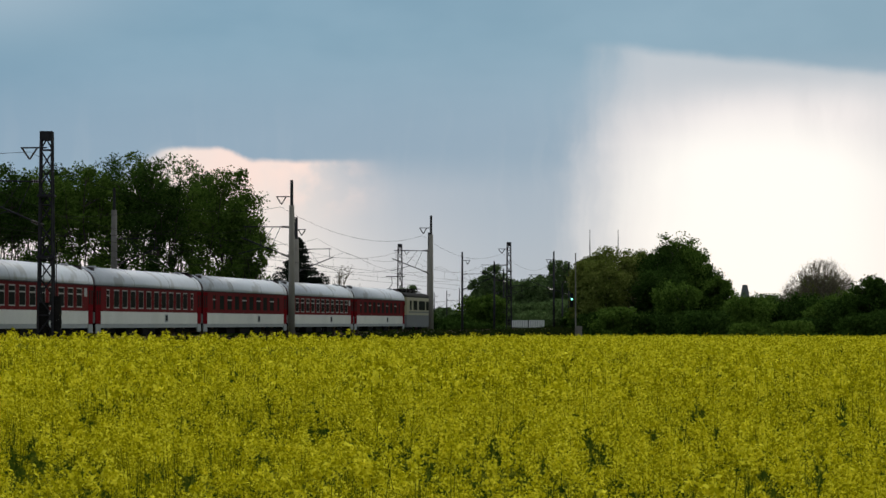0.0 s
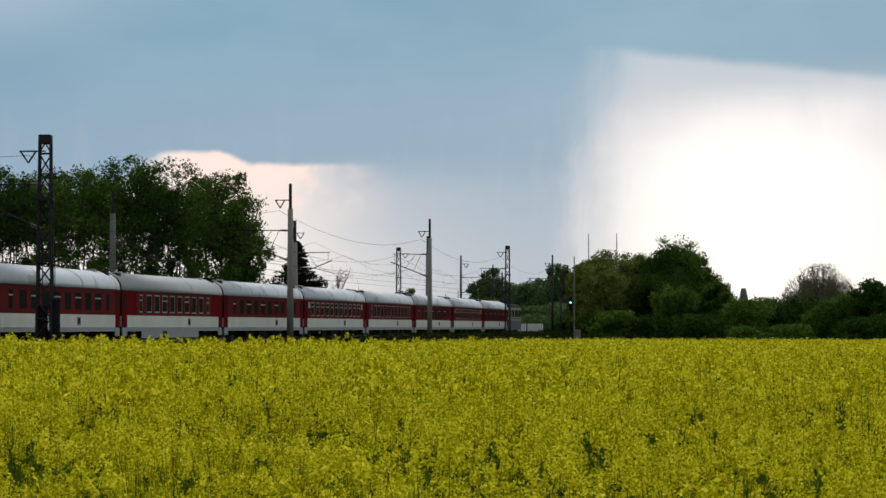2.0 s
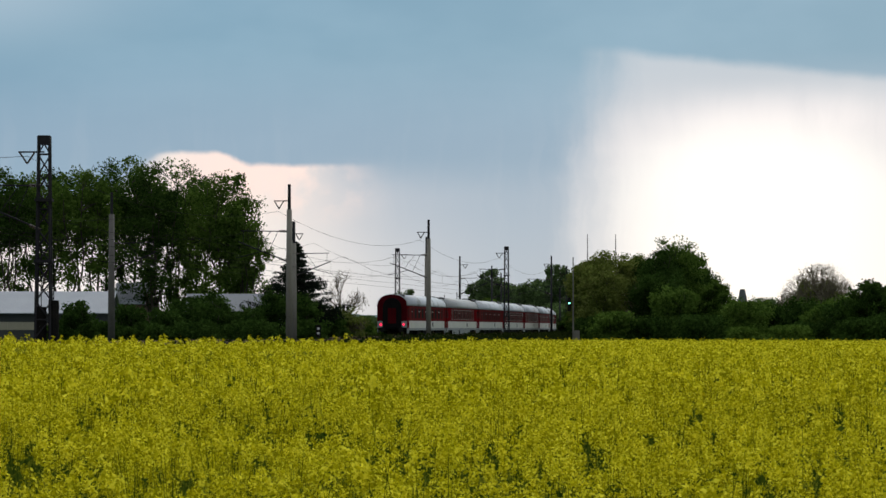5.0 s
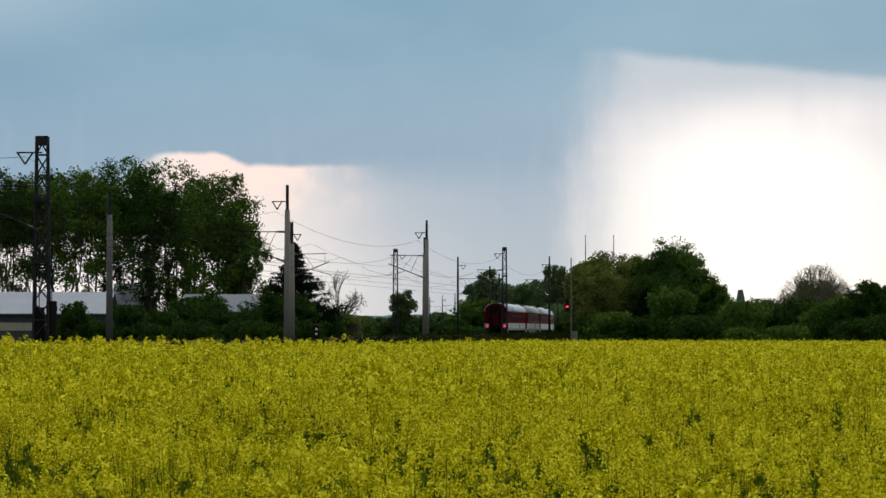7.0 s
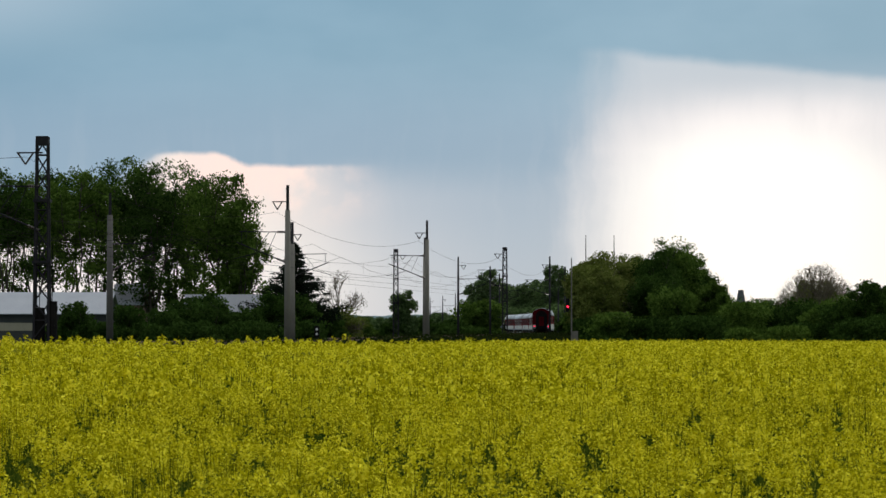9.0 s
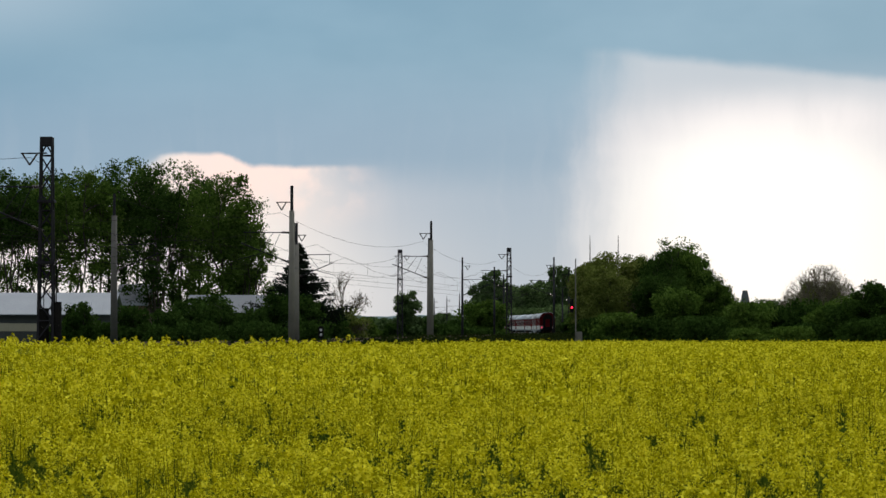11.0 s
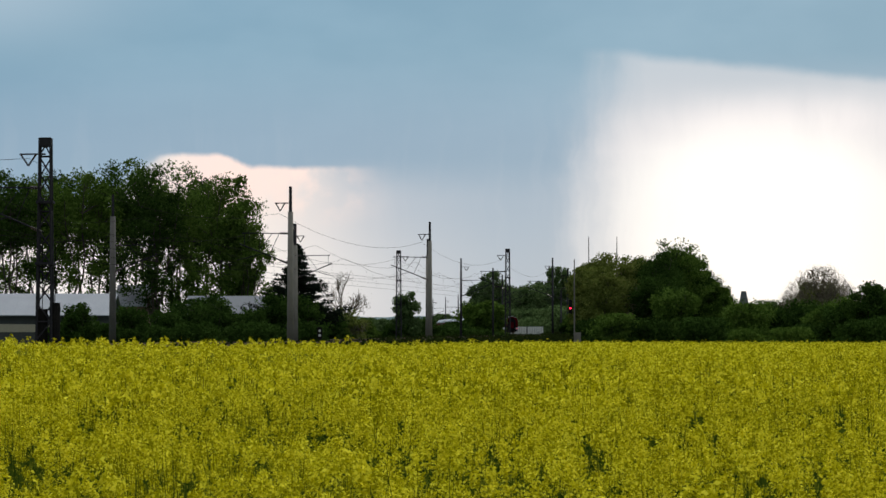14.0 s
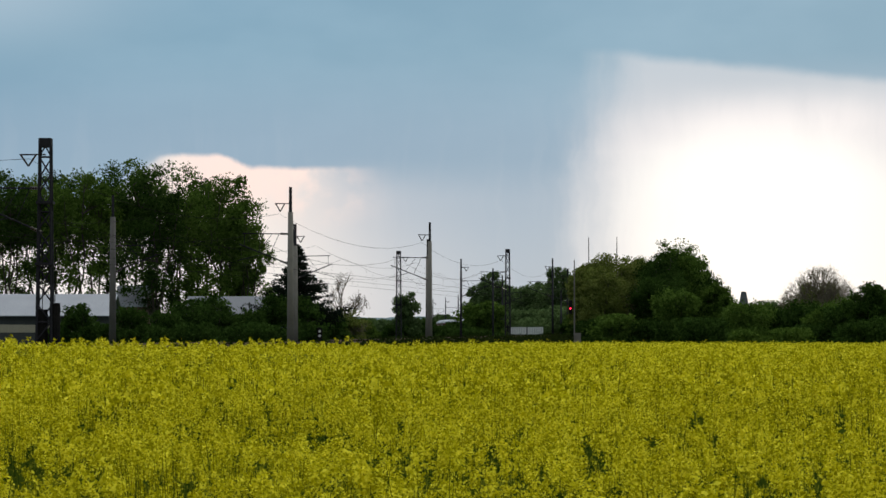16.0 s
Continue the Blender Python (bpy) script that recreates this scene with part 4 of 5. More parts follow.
def bare_tree(x, y, top, radius, rng, label, limbs=14, buds=6, low=0.25):
    """A fan of limbs that split again and again into thin twigs reaching an even dome, with sparse buds."""
    z0 = float(lift(x, y))
    h = top - z0
    root = tagged(new("bare_tree"), label, "tree")
    root.location = (x, y, z0)
    bm = bmesh.new()
    base = np.array([0, 0, h * low])
    limb(bm, (0, 0, -0.3), base, 0.24, 0.18, rng, 0.04, 2)
    tips = []

    def grow(p, d, length, r, level):
        q = p + d * length
        over = math.sqrt(((q[0] ** 2 + q[1] ** 2) / radius ** 2) + ((q[2] - base[2]) / (h - base[2])) ** 2)
        if over > 1:
            q = base + (q - base) / over
        pts = limb(bm, p, q, r, r * 0.6, rng, 0.10, 3)
        if level == 0:
            tips.extend(pts[1:])
            return
        for _ in range(4):
            n = d + rng.normal(size=3) * 0.30 + np.array([0, 0, 0.06])
            grow(pts[int(rng.integers(2, 4))], n / np.linalg.norm(n), length * rng.uniform(0.55, 0.85), r * 0.62, level - 1)

    for k in range(limbs):
        a = 2 * math.pi * k / limbs + rng.uniform(-0.2, 0.2)
        tilt = rng.uniform(0.0, 1.42)
        d = np.array([math.cos(a) * math.sin(tilt), math.sin(a) * math.sin(tilt), math.cos(tilt)])
        reach = 1 / math.sqrt((math.sin(tilt) / radius) ** 2 + (math.cos(tilt) / (h * (1 - low))) ** 2)
        grow(base, d, reach * rng.uniform(0.36, 0.46), 0.10, 3)
    part("trunk", bm, "twig", root)
    tips = np.array(tips)
    pts = (tips[:, None, :] + rng.normal(size=(len(tips), buds, 3)) * 0.28).reshape(-1, 3)
    v, f = leaf_tris(pts, 0.07, rng)
    array_mesh("crown", v, f, "leaf_brown", root)


def spruce(x, y, top, radius, rng):
    z0 = float(lift(x, y))
    h = top - z0
    root = tagged(new("spruce_tree"), "dark pointed spruce with drooping boughs", "tree")
    root.location = (x, y, z0)
    bm = bmesh.new()
    limb(bm, (0, 0, -0.3), (0, 0, h * 0.97), 0.2, 0.03, rng, 0.01, 4)
    pts = []
    for k in range(240):
        z = h * (0.08 + 0.9 * (k / 240) ** 0.9)
        r = radius * (1 - z / h) ** 0.95 * rng.uniform(0.7, 1.2) + 0.03
        a = rng.uniform(0, 2 * math.pi)
        tip = np.array([math.cos(a) * r, math.sin(a) * r, z - 0.10 * r + 0.12 * r * r])
        base = np.array([0, 0, z + 0.15 * r])
        beam(bm, base, tip, 0.03, 0.01, 3)
        n = int(30 + 34 * r)
        t = rng.uniform(0.05, 1, (n, 1))
        pts.append(base + (tip - base) * t + rng.normal(size=(n, 3)) * np.array([0.20, 0.20, 0.15]) * (1.1 - z / h))
    part("trunk", bm, "bark", root)
    v, f = leaf_tris(np.concatenate(pts), 0.12, rng)
    array_mesh("crown", v, f, "needle", root)


# the row of tall trees: crown tops follow one long dome, standing in three staggered lines
TALL = []
for i, x in enumerate(np.linspace(-56, -24.6, 13)):
    y = 300 + 9 * (i % 3)
    crest = float(np.interp(x, [-56, -46, -40, -34.7, -30.7, -26.7, -24.4], [19.2, 19.6, 20.2, 20.8, 20.8, 20.2, 19.4]))
    TALL.append((x * y / 310, y, 1.8 + (crest - 1.8) * y / 310, 3.9, "leaf_dark" if i % 2 else "leaf_mid"))
TALL += [(-22.3, 300, 17.2, 3.4, "leaf_mid"), (-20.9, 297, 13.8, 2.6, "leaf_mid")]
ROUND = [
    (32.3, 385, 14.9, 4.2, 'leaf_mid'),
    (33.7, 387, 13.6, 3.2, 'leaf_dark'),
    (31.2, 386, 13.4, 3.2, 'leaf_dark'),
    (29.4, 381, 12.6, 3.3, 'leaf_dark'),
    (34.4, 389, 12.3, 3.2, 'leaf_dark'),
    (35.8, 392, 10.7, 3.4, 'leaf_dark'),
    (23.4, 384, 12.8, 3.7, 'leaf_olive'),
    (20.4, 386, 12.3, 2.9, 'leaf_olive'),
    (18.9, 380, 10.4, 2.3, 'leaf_olive'),
    (26.6, 390, 12.5, 2.8, 'leaf_olive'),
    (21.2, 376, 10.5, 3.4, 'leaf_olive'),
    (27.6, 388, 12.0, 3.7, 'leaf_dark'),
    (36.8, 380, 8.7, 2.4, 'leaf_mid'),
    (56.9, 428, 9.1, 4.6, 'leaf_olive'),
    (44.8, 420, 5.8, 5.1, 'leaf_mid'),
    (28.6, 375, 9.5, 4.2, 'leaf_dark'),
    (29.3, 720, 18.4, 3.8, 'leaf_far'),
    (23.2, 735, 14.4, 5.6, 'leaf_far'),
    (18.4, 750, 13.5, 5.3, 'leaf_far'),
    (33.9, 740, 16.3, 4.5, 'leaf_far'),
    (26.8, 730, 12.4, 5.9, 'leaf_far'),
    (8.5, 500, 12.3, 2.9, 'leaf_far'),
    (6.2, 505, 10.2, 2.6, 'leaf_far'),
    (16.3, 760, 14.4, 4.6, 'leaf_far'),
    (45.7, 300, 6.9, 2.7, 'leaf_dark'),
    (48.7, 305, 6.5, 2.8, 'leaf_dark'),
    (57.3, 500, 7.0, 4.6, 'leaf_far'),
    (55.8, 420, 6.2, 4.7, 'leaf_mid'),
    (58.0, 400, 6.4, 4.5, 'leaf_mid'),
    (53.2, 430, 5.9, 4.8, 'leaf_dark'),
    (-5.9, 420, 7.5, 2.1, 'leaf_far')]
BUSH = [
    (21.3, 350, 3.7, 3.4, 'leaf_mid'),
    (29.0, 352, 7.3, 2.9, 'leaf_mid'),
    (19.3, 372, 3.4, 2.3, 'leaf_dark'),
    (25.2, 350, 3.0, 3.5, 'leaf_dark'),
    (31.4, 340, 3.3, 3.8, 'leaf_dark'),
    (37.7, 348, 5.6, 3.2, 'leaf_mid'),
    (41.4, 352, 4.4, 3.2, 'leaf_dark'),
    (44.7, 352, 5.5, 3.4, 'leaf_dark'),
    (45.7, 336, 4.6, 2.7, 'leaf_mid'),
    (43.2, 330, 2.6, 2.3, 'leaf_dark'),
    (38.1, 310, 2.0, 2.8, 'leaf_mid'),
    (33.7, 310, 1.8, 2.2, 'leaf_mid'),
    (47.3, 330, 5.1, 2.8, 'leaf_dark'),
    (43.8, 290, 2.8, 3.2, 'leaf_dark'),
    (46.1, 290, 3.1, 2.6, 'leaf_dark'),
    (-27.9, 212, 3.7, 1.4, 'leaf_dark'),
    (-26.1, 230, 4.0, 1.6, 'leaf_dark'),
    (-23.8, 235, 3.4, 1.7, 'leaf_dark'),
    (-22.1, 240, 4.6, 1.9, 'leaf_dark'),
    (-20.4, 242, 5.0, 2.0, 'leaf_dark'),
    (-19.7, 238, 4.3, 2.2, 'leaf_dark'),
    (-17.2, 240, 3.6, 2.2, 'leaf_dark'),
    (-15.1, 245, 4.9, 2.1, 'leaf_dark'),
    (-13.1, 255, 4.9, 2.1, 'leaf_dark'),
    (-12.3, 290, 4.0, 2.5, 'leaf_dark'),
    (-10.6, 300, 4.0, 2.4, 'leaf_olive'),
    (-27.9, 228, 2.3, 1.8, 'leaf_dark'),
    (-31.6, 228, 2.3, 1.5, 'leaf_dark'),
    (-24.2, 228, 2.2, 1.8, 'leaf_dark'),
    (-20.3, 228, 2.4, 2.1, 'leaf_dark'),
    (-16.0, 230, 2.3, 2.3, 'leaf_dark'),
    (-11.9, 240, 2.4, 2.2, 'leaf_dark'),
    (-10.6, 420, 1.5, 2.1, 'leaf_mid'),
    (-7.1, 420, 2.6, 2.6, 'leaf_dark'),
    (-3.9, 440, 3.7, 2.7, 'leaf_dark'),
    (-0.9, 470, 2.4, 2.9, 'leaf_dark'),
    (2.0, 480, 3.1, 2.9, 'leaf_dark'),
    (5.1, 490, 6.4, 3.5, 'leaf_mid'),
    (7.7, 490, 6.9, 2.8, 'leaf_mid'),
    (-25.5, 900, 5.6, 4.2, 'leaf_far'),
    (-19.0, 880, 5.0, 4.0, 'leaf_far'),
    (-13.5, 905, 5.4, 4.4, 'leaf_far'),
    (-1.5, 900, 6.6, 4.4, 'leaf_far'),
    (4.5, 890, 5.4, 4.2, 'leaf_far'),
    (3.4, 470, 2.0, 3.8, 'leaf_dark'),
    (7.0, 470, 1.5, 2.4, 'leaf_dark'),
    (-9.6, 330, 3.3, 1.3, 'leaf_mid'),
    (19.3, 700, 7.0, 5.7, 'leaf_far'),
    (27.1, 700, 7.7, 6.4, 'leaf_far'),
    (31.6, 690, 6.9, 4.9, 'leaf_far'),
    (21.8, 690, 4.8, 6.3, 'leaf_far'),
    (17.5, 400, 3.6, 1.1, 'leaf_dark'),
    (18.9, 395, 4.7, 1.8, 'leaf_mid')]
BARE = [
    (-10.7, 300, 8.8, 2.4, 8, 1),
    (57.2, 424, 11.5, 7.0, 30, 3),
    (24.1, 382, 13.4, 3.3, 9, 4)]


def planting():
    rng = np.random.default_rng(5)
    names = {"leaf_dark": "dark green", "leaf_mid": "fresh green", "leaf_olive": "olive-green", "leaf_brown": "brown budding", "leaf_far": "haze-paled green"}
    for x, y, top, r, m in TALL:
        fan = x > -34 * y / 310
        tree("tall_tree", f"tall {names[m]} broadleaved tree with forked stems", x, y, top, r * 1.06, m, rng, clear=0.09, clumps=int((135 if fan else 120) * min(1.0, (r / 3.8) ** 2)), leaves=105, size=0.158, stems=6 if fan else 4, low_share=0.46 if fan else 0.30, spread=0.12, girth=0.012, upright=0.2, low=0.10 if fan else 0.2)
    for x, y, top, r, m in ROUND:
        k = y / 400
        tree("round_tree", f"{names[m]} broadleaved tree in full leaf", x, y, top, r, m, rng, clear=0.08, clumps=165, leaves=95, size=0.165 * max(0.9, k), stems=5, low_share=0.9, spread=0.14, girth=0.012)
    for x, y, top, r, m in BUSH:
        k = y / 300
        tree("bush", f"dense {names[m]} bush beside the railway", x, y, top, r, m, rng, clear=0.05, clumps=90, leaves=65, size=0.17 * max(0.8, k), stems=3, spread=0.17)
    for x, y, top, r, n, b in BARE:
        bare_tree(x, y, top, r, rng, "nearly bare tree with thin upright twigs", n, b)
    spruce(-14.3, 270, 10.3, 5.4, rng)


def fly():
    global FLY
    FLY = tagged(new("fly"), "tiny dark fly passing close to the lens", "insect")
    bm = bmesh.new()
    beam(bm, (-0.0015, 0, 0), (0.0005, 0, 0), 0.0005, 0.0008, 6)
    beam(bm, (0.0005, 0, 0), (0.0017, 0, 0.0002), 0.0008, 0.0004, 6)
    part("body", bm, "dark", FLY)
    for s in (-1, 1):
        bm = bmesh.new()
        box(bm, -0.0014, 0.0004, s * 0.0014 - 0.0007, s * 0.0014 + 0.0007, 0.0006, 0.0007)
        part("wing", bm, "loco_grey", FLY)


# ---- buildings and distance ----
def shed(x0, x1, y0, depth, eave, ridge, label, wall="plaster", roof="metal_roof"):
    root = tagged(new("shed"), label, "shed")
    xc, g = (x0 + x1) / 2, float(lift((x0 + x1) / 2, y0)) - 0.2
    root.location = (xc, y0, g)
    w, e, r = (x1 - x0) / 2, eave - g, ridge - g
    for a, b, c, d in ((-w, w, 0, 0.3), (-w, w, depth - 0.3, depth), (-w, -w + 0.3, 0.3, depth - 0.3), (w - 0.3, w, 0.3, depth - 0.3)):
        bm = bmesh.new()
        box(bm, a, b, c, d, 0, e)
        part("wall", bm, wall, root)
    for sx in (-1, 1):
        bm = bmesh.new()
        x = sx * (w - 0.15)
        tri = [Vector((x, 0, e)), Vector((x, depth, e)), Vector((x, depth / 2, r - 0.1))]
        loft(bm, [[p - Vector((0.12, 0, 0)) for p in tri], [p + Vector((0.12, 0, 0)) for p in tri]])
        part("gable", bm, wall, root)
    for s in (0, 1):
        n = max(3, int(2 * w / 1.1))
        for i in range(n):
            a, b = -w - 0.3 + (2 * w + 0.6) * i / n, -w - 0.3 + (2 * w + 0.6) * (i + 1) / n - 0.008
            bm = bmesh.new()
            if s == 0:
                lo, hi = (-0.4, e - 0.08), (depth / 2, r)
            else:
                lo, hi = (depth + 0.4, e - 0.08), (depth / 2, r)
            sec = lambda x: [Vector((x, lo[0], lo[1])), Vector((x, hi[0], hi[1])), Vector((x, hi[0], hi[1] + 0.08)), Vector((x, lo[0], lo[1] + 0.08))]
            loft(bm, [sec(a), sec(b)])
            part("roof_sheet", bm, roof, root)
    return root


def buildings():
    shed(-46, -31.6, 262, 9, 3.2, 5.2, "long low shed with pale sheet-metal roof")
    shed(-35.4, -32.4, 300, 7, 4.4, 6.6, "small brick barn with grey roof", "brick")
    shed(-25.2, -16.6, 272, 8, 3.4, 5.1, "low shed with dark grey sheet-metal roof", roof="slate")
    # pale retaining wall along the yard
    root = tagged(new("yard_wall"), "low beige concrete yard wall", "wall")
    root.location = (0, 0, 0)
    for i in range(11):
        bm = bmesh.new()
        x = -42 + i * 1.3
        box(bm, x, x + 1.288, 235, 235.25, 1.62, 2.3 - 0.01 * (i % 3))
        part("panel", bm, "beige", root)
    bm = bmesh.new()
    box(bm, -42, -27.7, 235.03, 235.22, -0.9, 1.618)
    part("footing", bm, "plaster", root, "dark grey lower wall")
    # white container behind the curve
    root = tagged(new("container"), "white corrugated steel container in two halves", "container")
    root.location = (19.5, 668, -0.8)
    for a, b in ((-3.9, -0.1), (0.1, 3.9)):
        bm = bmesh.new()
        box(bm, a, b, 0.12, 2.4, 0, 3.4)
        half_body = part("body", bm, "skirt", root, "grey container body")
        for i in range(9):
            x = a + (b - a) * (i + 0.5) / 9
            bm = bmesh.new()
            box(bm, x - 0.15, x + 0.15, 0.0, 0.12, 0.05, 3.38, 0.02)
            part("rib", bm, "white_panel", half_body, "white upright rib")
    bm = bmesh.new()
    box(bm, -0.1, 0.1, -0.02, 2.4, 0, 3.45)
    part("corner_post", bm, "dark", root)
    # dark signal boxes by the far curve
    for x, w, z in ((12.0, 0.8, 4.0), (13.2, 0.6, 4.2), (14.3, 0.7, 3.8)):
        root = tagged(new("relay_box"), "dark steel relay box on a stand", "relay box", "relay boxes")
        root.location = (x - 2.0, 560, float(lift(x, 560)))
        bm = bmesh.new()
        box(bm, -w / 2, w / 2, 0, 0.5, 1.6, z - 0.3, 0.05)
        part("cabinet", bm, "dark", root)
        bm = bmesh.new()
        beam(bm, (0, 0.25, -0.2), (0, 0.25, 1.62), 0.09)
        part("stand", bm, "steel", root)
    # stubby stone tower and two aerials on the skyline
    root = tagged(new("church_tower"), "distant dark tower with a tapered roof", "tower")
    root.location = (160.3, 1500, -1)
    bm = bmesh.new()
    box(bm, -2.0, 2.0, -2, 2, 0, 15.5)
    part("shaft", bm, "brick", root)
    bm = bmesh.new()
    loft(bm, [[Vector((s * a, s * b, z)) for a, b in ((-1, -1), (1, -1), (1, 1), (-1, 1))] for s, z in ((2.6, 15.5), (1.3, 23.0), (1.2, 23.6))])
    part("roof", bm, "loco_grey", root)
    for x in (46.2, 55.3):
        root = tagged(new("aerial"), "thin steel lattice aerial on the skyline", "aerial", "aerials")
        root.location = (x, 900, -1)
        for sx, sy in ((-1, -1), (1, -1), (0, 1)):
            bm = bmesh.new()
            beam(bm, (sx * 0.5, sy * 0.5, 0), (sx * 0.05, sy * 0.05, 33), 0.07, 0.05, 4)
            part("leg", bm, "steel", root)
        bm = bmesh.new()
        for k in range(22):
            z = k * 1.45
            q = lambda t: 0.5 - 0.45 * t / 33
            beam(bm, (-q(z), -q(z), z), (q(z + 1.4), -q(z + 1.4), z + 1.4), 0.04, 0.04, 3)
        part("bracing", bm, "steel", root)
    # woods on the horizon: haze put into their colour, and they glow
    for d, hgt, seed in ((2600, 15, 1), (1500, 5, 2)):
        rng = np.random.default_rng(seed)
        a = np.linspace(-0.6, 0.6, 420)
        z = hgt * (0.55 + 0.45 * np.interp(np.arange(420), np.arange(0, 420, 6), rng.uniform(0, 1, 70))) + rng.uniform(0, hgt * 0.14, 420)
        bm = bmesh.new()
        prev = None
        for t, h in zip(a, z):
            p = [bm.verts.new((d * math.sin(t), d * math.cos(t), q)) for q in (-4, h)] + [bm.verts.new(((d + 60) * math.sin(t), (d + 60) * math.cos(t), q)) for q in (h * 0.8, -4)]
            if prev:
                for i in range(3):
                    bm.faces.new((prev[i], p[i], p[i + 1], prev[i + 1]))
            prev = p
        tagged(part("backdrop", bm, "haze"), "horizon woods in a glowing haze colour", "woods", kind="structure")


# ---- the rape field ----
def inside(x, y):
    """The field: right of the railway's foot, up to the far hedge."""
    edge = np.interp(y, [0, 74, 95, 134, 174, 214, 253, 293, 330], [-26, -20, -17.8, -15.2, -10.4, -4.6, 1.2, 6.6, 11.2])
    return (x > edge) & (y < 322 - 0.12 * x) & (x < 120) & (y > 4)


def canopy(x, y):
    return lift(x, y) + 1.30


def rape():
    rng = np.random.default_rng(3)
    # closed canopy of leaves and lower blossoms under the flower heads
    gx, gy = np.meshgrid(np.arange(-30, 121, 1.5), np.arange(4, 322, 1.5), indexing="ij")
    keep = inside(gx, gy)
    z = canopy(gx, gy) - np.where(np.hypot(gx, gy) < 34, 0.6, 0.42) + rng.uniform(-0.06, 0.06, gx.shape)
    idx = np.arange(gx.size).reshape(gx.shape)
    q = np.stack([idx[:-1, :-1], idx[1:, :-1], idx[1:, 1:], idx[:-1, 1:]], -1).reshape(-1, 4)
    ok = (keep[:-1, :-1] & keep[1:, :-1] & keep[1:, 1:] & keep[:-1, 1:]).reshape(-1)
    tagged(array_mesh("rape_undergrowth", np.stack([gx, gy, z], -1).reshape(-1, 3), q[ok], "canopy"), "dense green stems and leaves under the blossom", "crop", kind="stuff")

    def scatter(d0, d1, per, stems, half=0.21):
        """Plants, each with several flowering stems, as rows of x, y, height of the tip."""
        n = int(per * half * (d1 * d1 - d0 * d0))
        d = np.sqrt(rng.uniform(d0 * d0, d1 * d1, n))
        a = rng.uniform(-half, half, n)
        x, y = d * np.sin(a), d * np.cos(a)
        k = inside(x, y)
        x, y = x[k], y[k]
        tuft = 0.105 * np.sin(x * 2.3 + 1.7 * np.sin(y * 1.1)) * np.sin(y * 1.9 + 1.3 * np.sin(x * 0.9))
        tuft = tuft + 0.085 * np.sin(x * 7.1 + 2.1 * np.sin(y * 2.3)) * np.sin(y * 4.3 + 1.9 * np.sin(x * 2.9))
        z = canopy(x, y) + tuft + np.clip(rng.normal(0, 0.11 if d1 < 70 else 0.09, len(x)), -0.2, 0.24)
        # here and there a plant stands above its neighbours
        z = z + np.where((rng.random(len(x)) < (0.02 if d1 < 150 else 0.07)) & (np.hypot(x, y) > 45), rng.uniform(0.05, 0.24, len(x)), 0)
        ox, oy = rng.normal(0, 0.056, (2, len(x), stems))
        drop = 1.1 * np.hypot(ox, oy) + rng.uniform(0, 0.10, ox.shape)
        return (x[:, None] + ox).ravel(), (y[:, None] + oy).ravel(), (z[:, None] - drop).ravel()

    def heads(name, d0, d1, per, stems, flowers, size, tall, wide, leaves=3):
        x, y, z = scatter(d0, d1, per, stems)
        n = len(x)
        lean = rng.normal(0, 0.07, (n, 2))
        t = rng.uniform(0, 1, (n, flowers)) ** 0.9
        ang = rng.uniform(0, 2 * math.pi, (n, flowers))
        rad = wide * (0.30 + 0.70 * np.sin(np.clip(t * 1.15, 0, 1) * math.pi * 0.8)) * rng.uniform(0.4, 1.1, (n, flowers)) * rng.uniform(0.7, 1.3, (n, 1))
        c = np.stack([x[:, None] + lean[:, :1] * (1 - t) * tall * 2 + rad * np.cos(ang), y[:, None] + lean[:, 1:] * (1 - t) * tall * 2 + rad * np.sin(ang), z[:, None] - tall * t * rng.uniform(0.6, 1.3, (n, 1))], -1).reshape(-1, 3)
        v, f = leaf_quads(c, size, rng) if d1 < 30 else leaf_tris(c, size * 1.15, rng)
        tagged(array_mesh(name, v, f, "petal"), "bright yellow flowering oilseed rape", "crop", kind="stuff")
        if leaves:
            w = 0.0017 if d1 < 30 else 0.005
            b = np.stack([x, y, z - 0.08], -1)
            low = b + np.concatenate([lean * 0.5, np.full((n, 1), -0.34)], 1)
            side = np.zeros((n, 3))
            an = rng.uniform(-0.6, 0.6, n)
            side[:, 0], side[:, 1] = np.cos(an) * w, np.sin(an) * w
            v = np.stack([low - side, low + side, b + side * 0.5, b - side * 0.5], 1).reshape(-1, 3)
            f = np.arange(4 * n).reshape(-1, 4)
            lc = (low[:, None, :] + np.stack([rng.normal(0, 0.06, (n, leaves)), rng.normal(0, 0.06, (n, leaves)), rng.uniform(-0.12, 0.16, (n, leaves))], -1)).reshape(-1, 3)
            lv, lf = leaf_quads(lc, 0.022 if d1 < 30 else 0.045, rng)
            tagged(array_mesh(name + "_stems", np.concatenate([v, lv]), np.concatenate([f, lf + len(v)]), "stem"), "green stems and narrow leaves of oilseed rape", "crop", kind="stuff")

    heads("rape_blossom_front", 5.5, 13, 10.5, 6, 58, 0.0080, 0.080, 0.027)
    heads("rape_blossom_near", 13, 24, 10.5, 6, 44, 0.0098, 0.090, 0.030)
    heads("rape_blossom_middle", 24, 64, 6.5, 5, 11, 0.023, 0.15, 0.055, 1)
    heads("rape_blossom_far", 64, 140, 2.3, 3, 5, 0.042, 0.20, 0.07, 0)
    heads("rape_blossom_farther", 140, 330, 1.5, 2, 3, 0.065, 0.26, 0.16, 0)


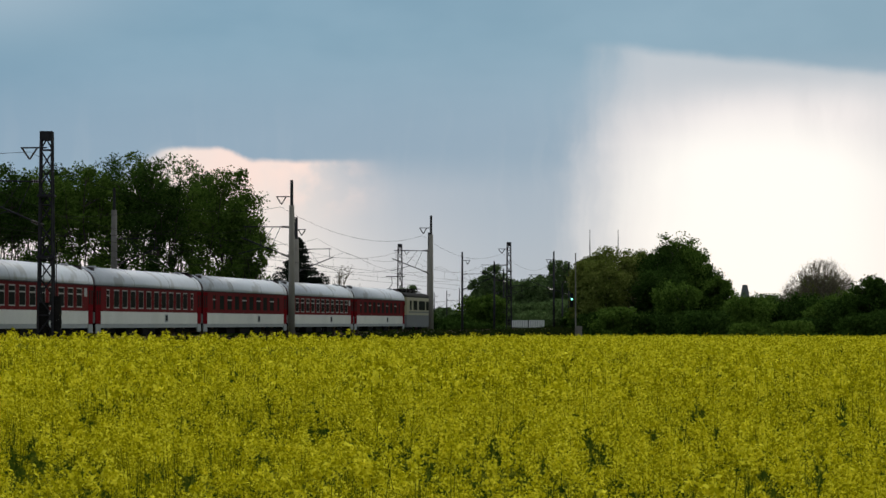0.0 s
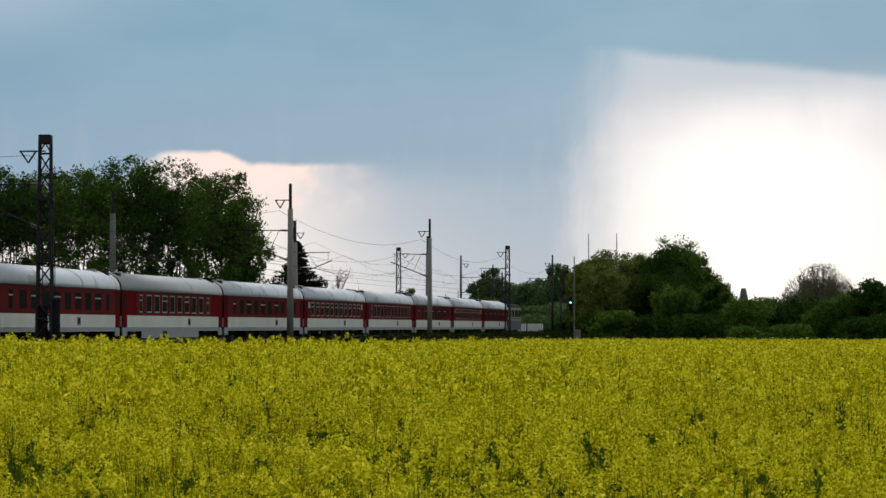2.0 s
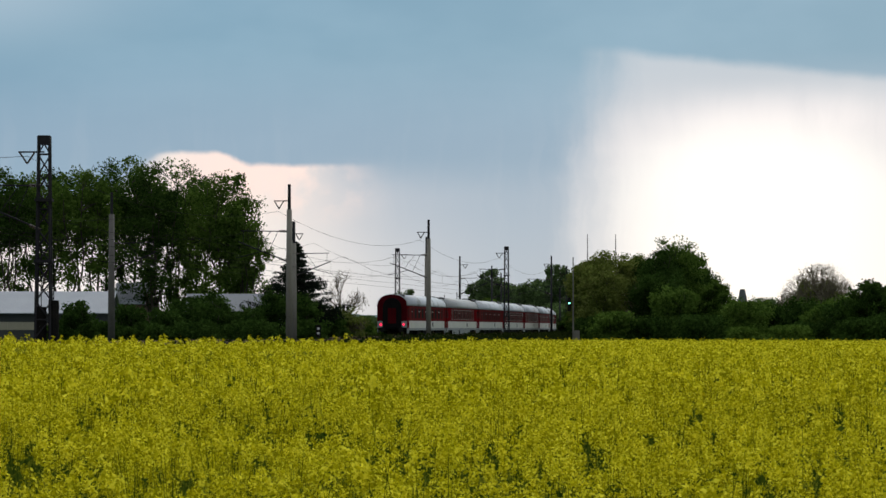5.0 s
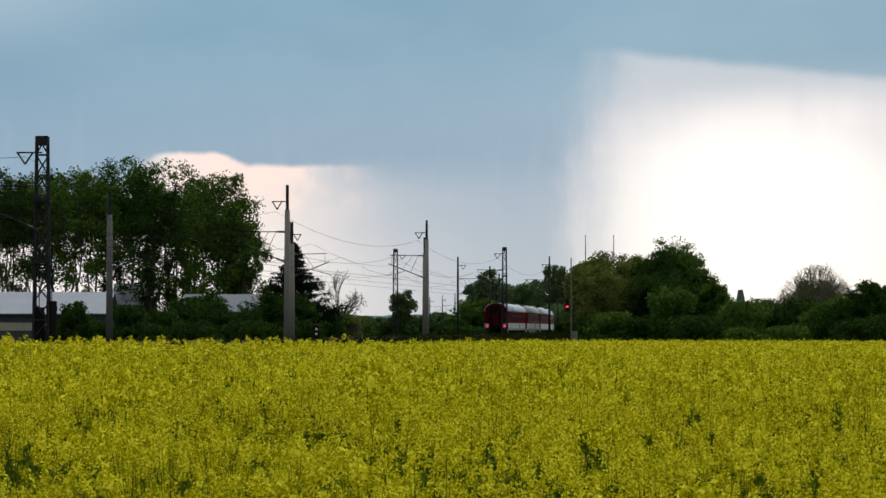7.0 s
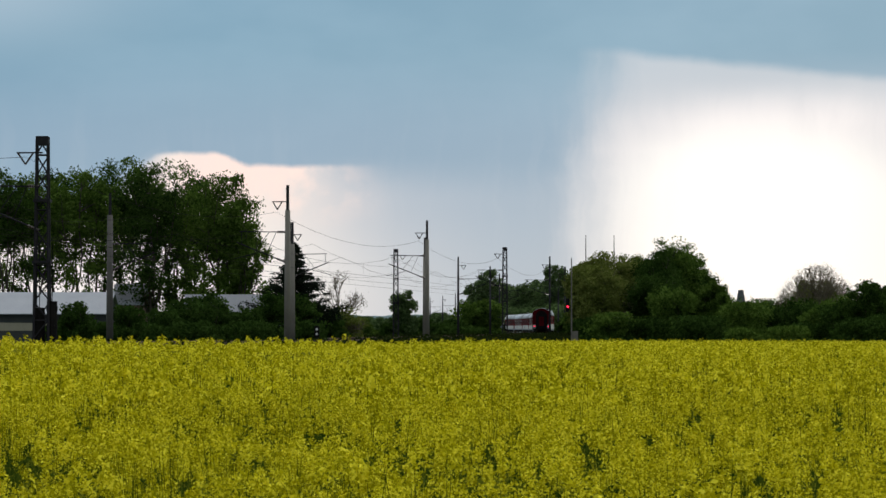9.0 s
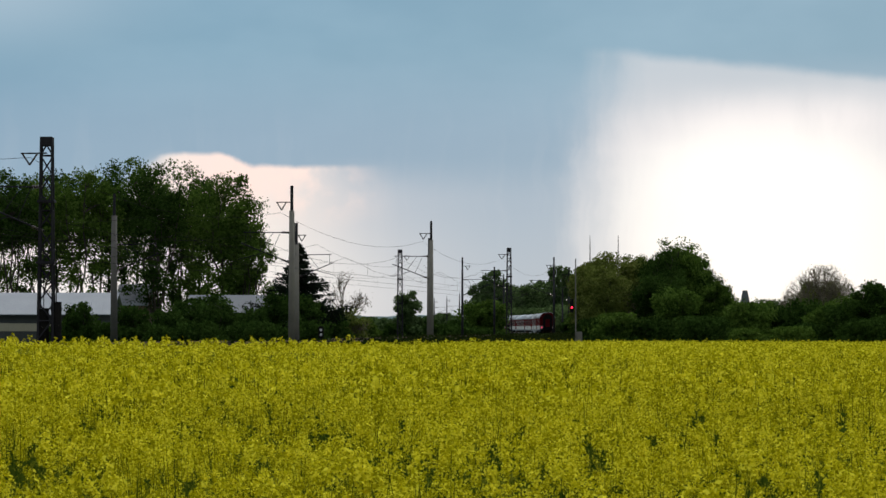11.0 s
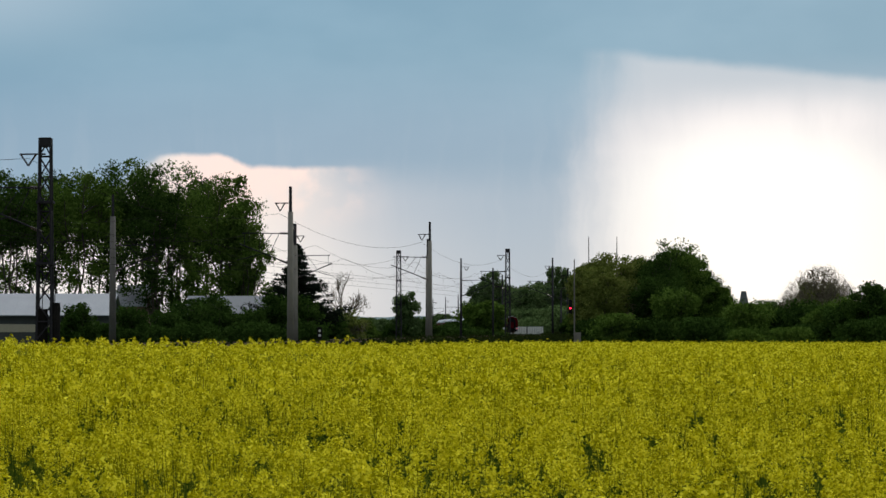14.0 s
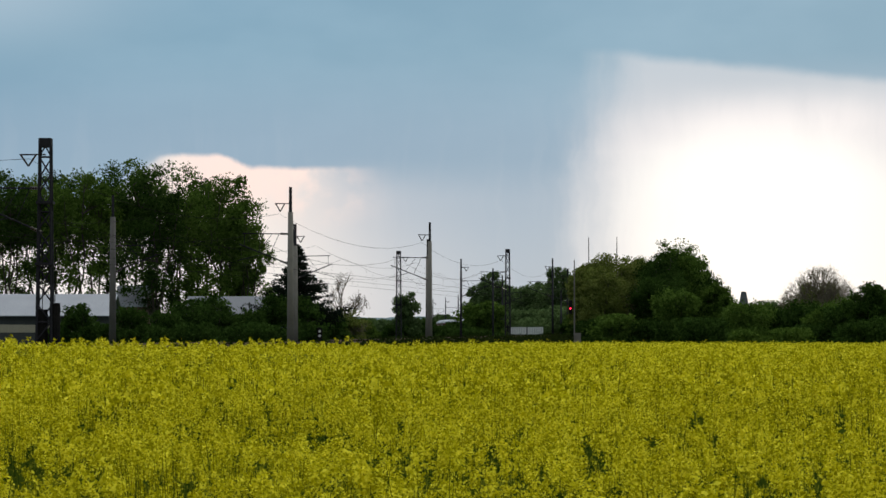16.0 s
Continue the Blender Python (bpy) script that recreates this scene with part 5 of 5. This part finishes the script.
def verge():
    """Dark weeds on the shoulder between the crop and the ballast."""
    rng = np.random.default_rng(8)
    n = 110000
    s = rng.uniform(-70, 470, n)
    o = np.where(rng.random(n) < 0.62, rng.uniform(2.9, 7.0, n), np.where(rng.random(n) < 0.5, rng.normal(-2.4, 0.3, n), rng.normal(-12.5, 0.8, n)))
    x = np.interp(s, _s, _x) + o * np.cos(np.interp(s, _s, _h))
    y = np.interp(s, _s, _y) - o * np.sin(np.interp(s, _s, _h))
    foot = np.maximum(lift(x, y), np.where(o < 3.8, 0.3, -9))
    z = foot + (np.where((o > 4.2) & (s > 60), rng.uniform(0.9, 1.4, n), rng.uniform(0.62, 1.0, n)) - foot) * rng.uniform(0, 1, n)
    v, f = leaf_tris(np.stack([x, y, z], -1), 0.13, rng)
    tagged(array_mesh("verge_weeds", v, f, "weed"), "dark rank weeds along the railway's shoulder", "weeds", kind="stuff")



ground()
bed()
for off in (0.0, -4.8, -9.6):
    track(off, "railway_track")
train()
overhead()
signal(16.9, 366)
small_signal(-9.7, 215, 2.6)
buildings()
planting()
verge()
fly()
rape()
motions()
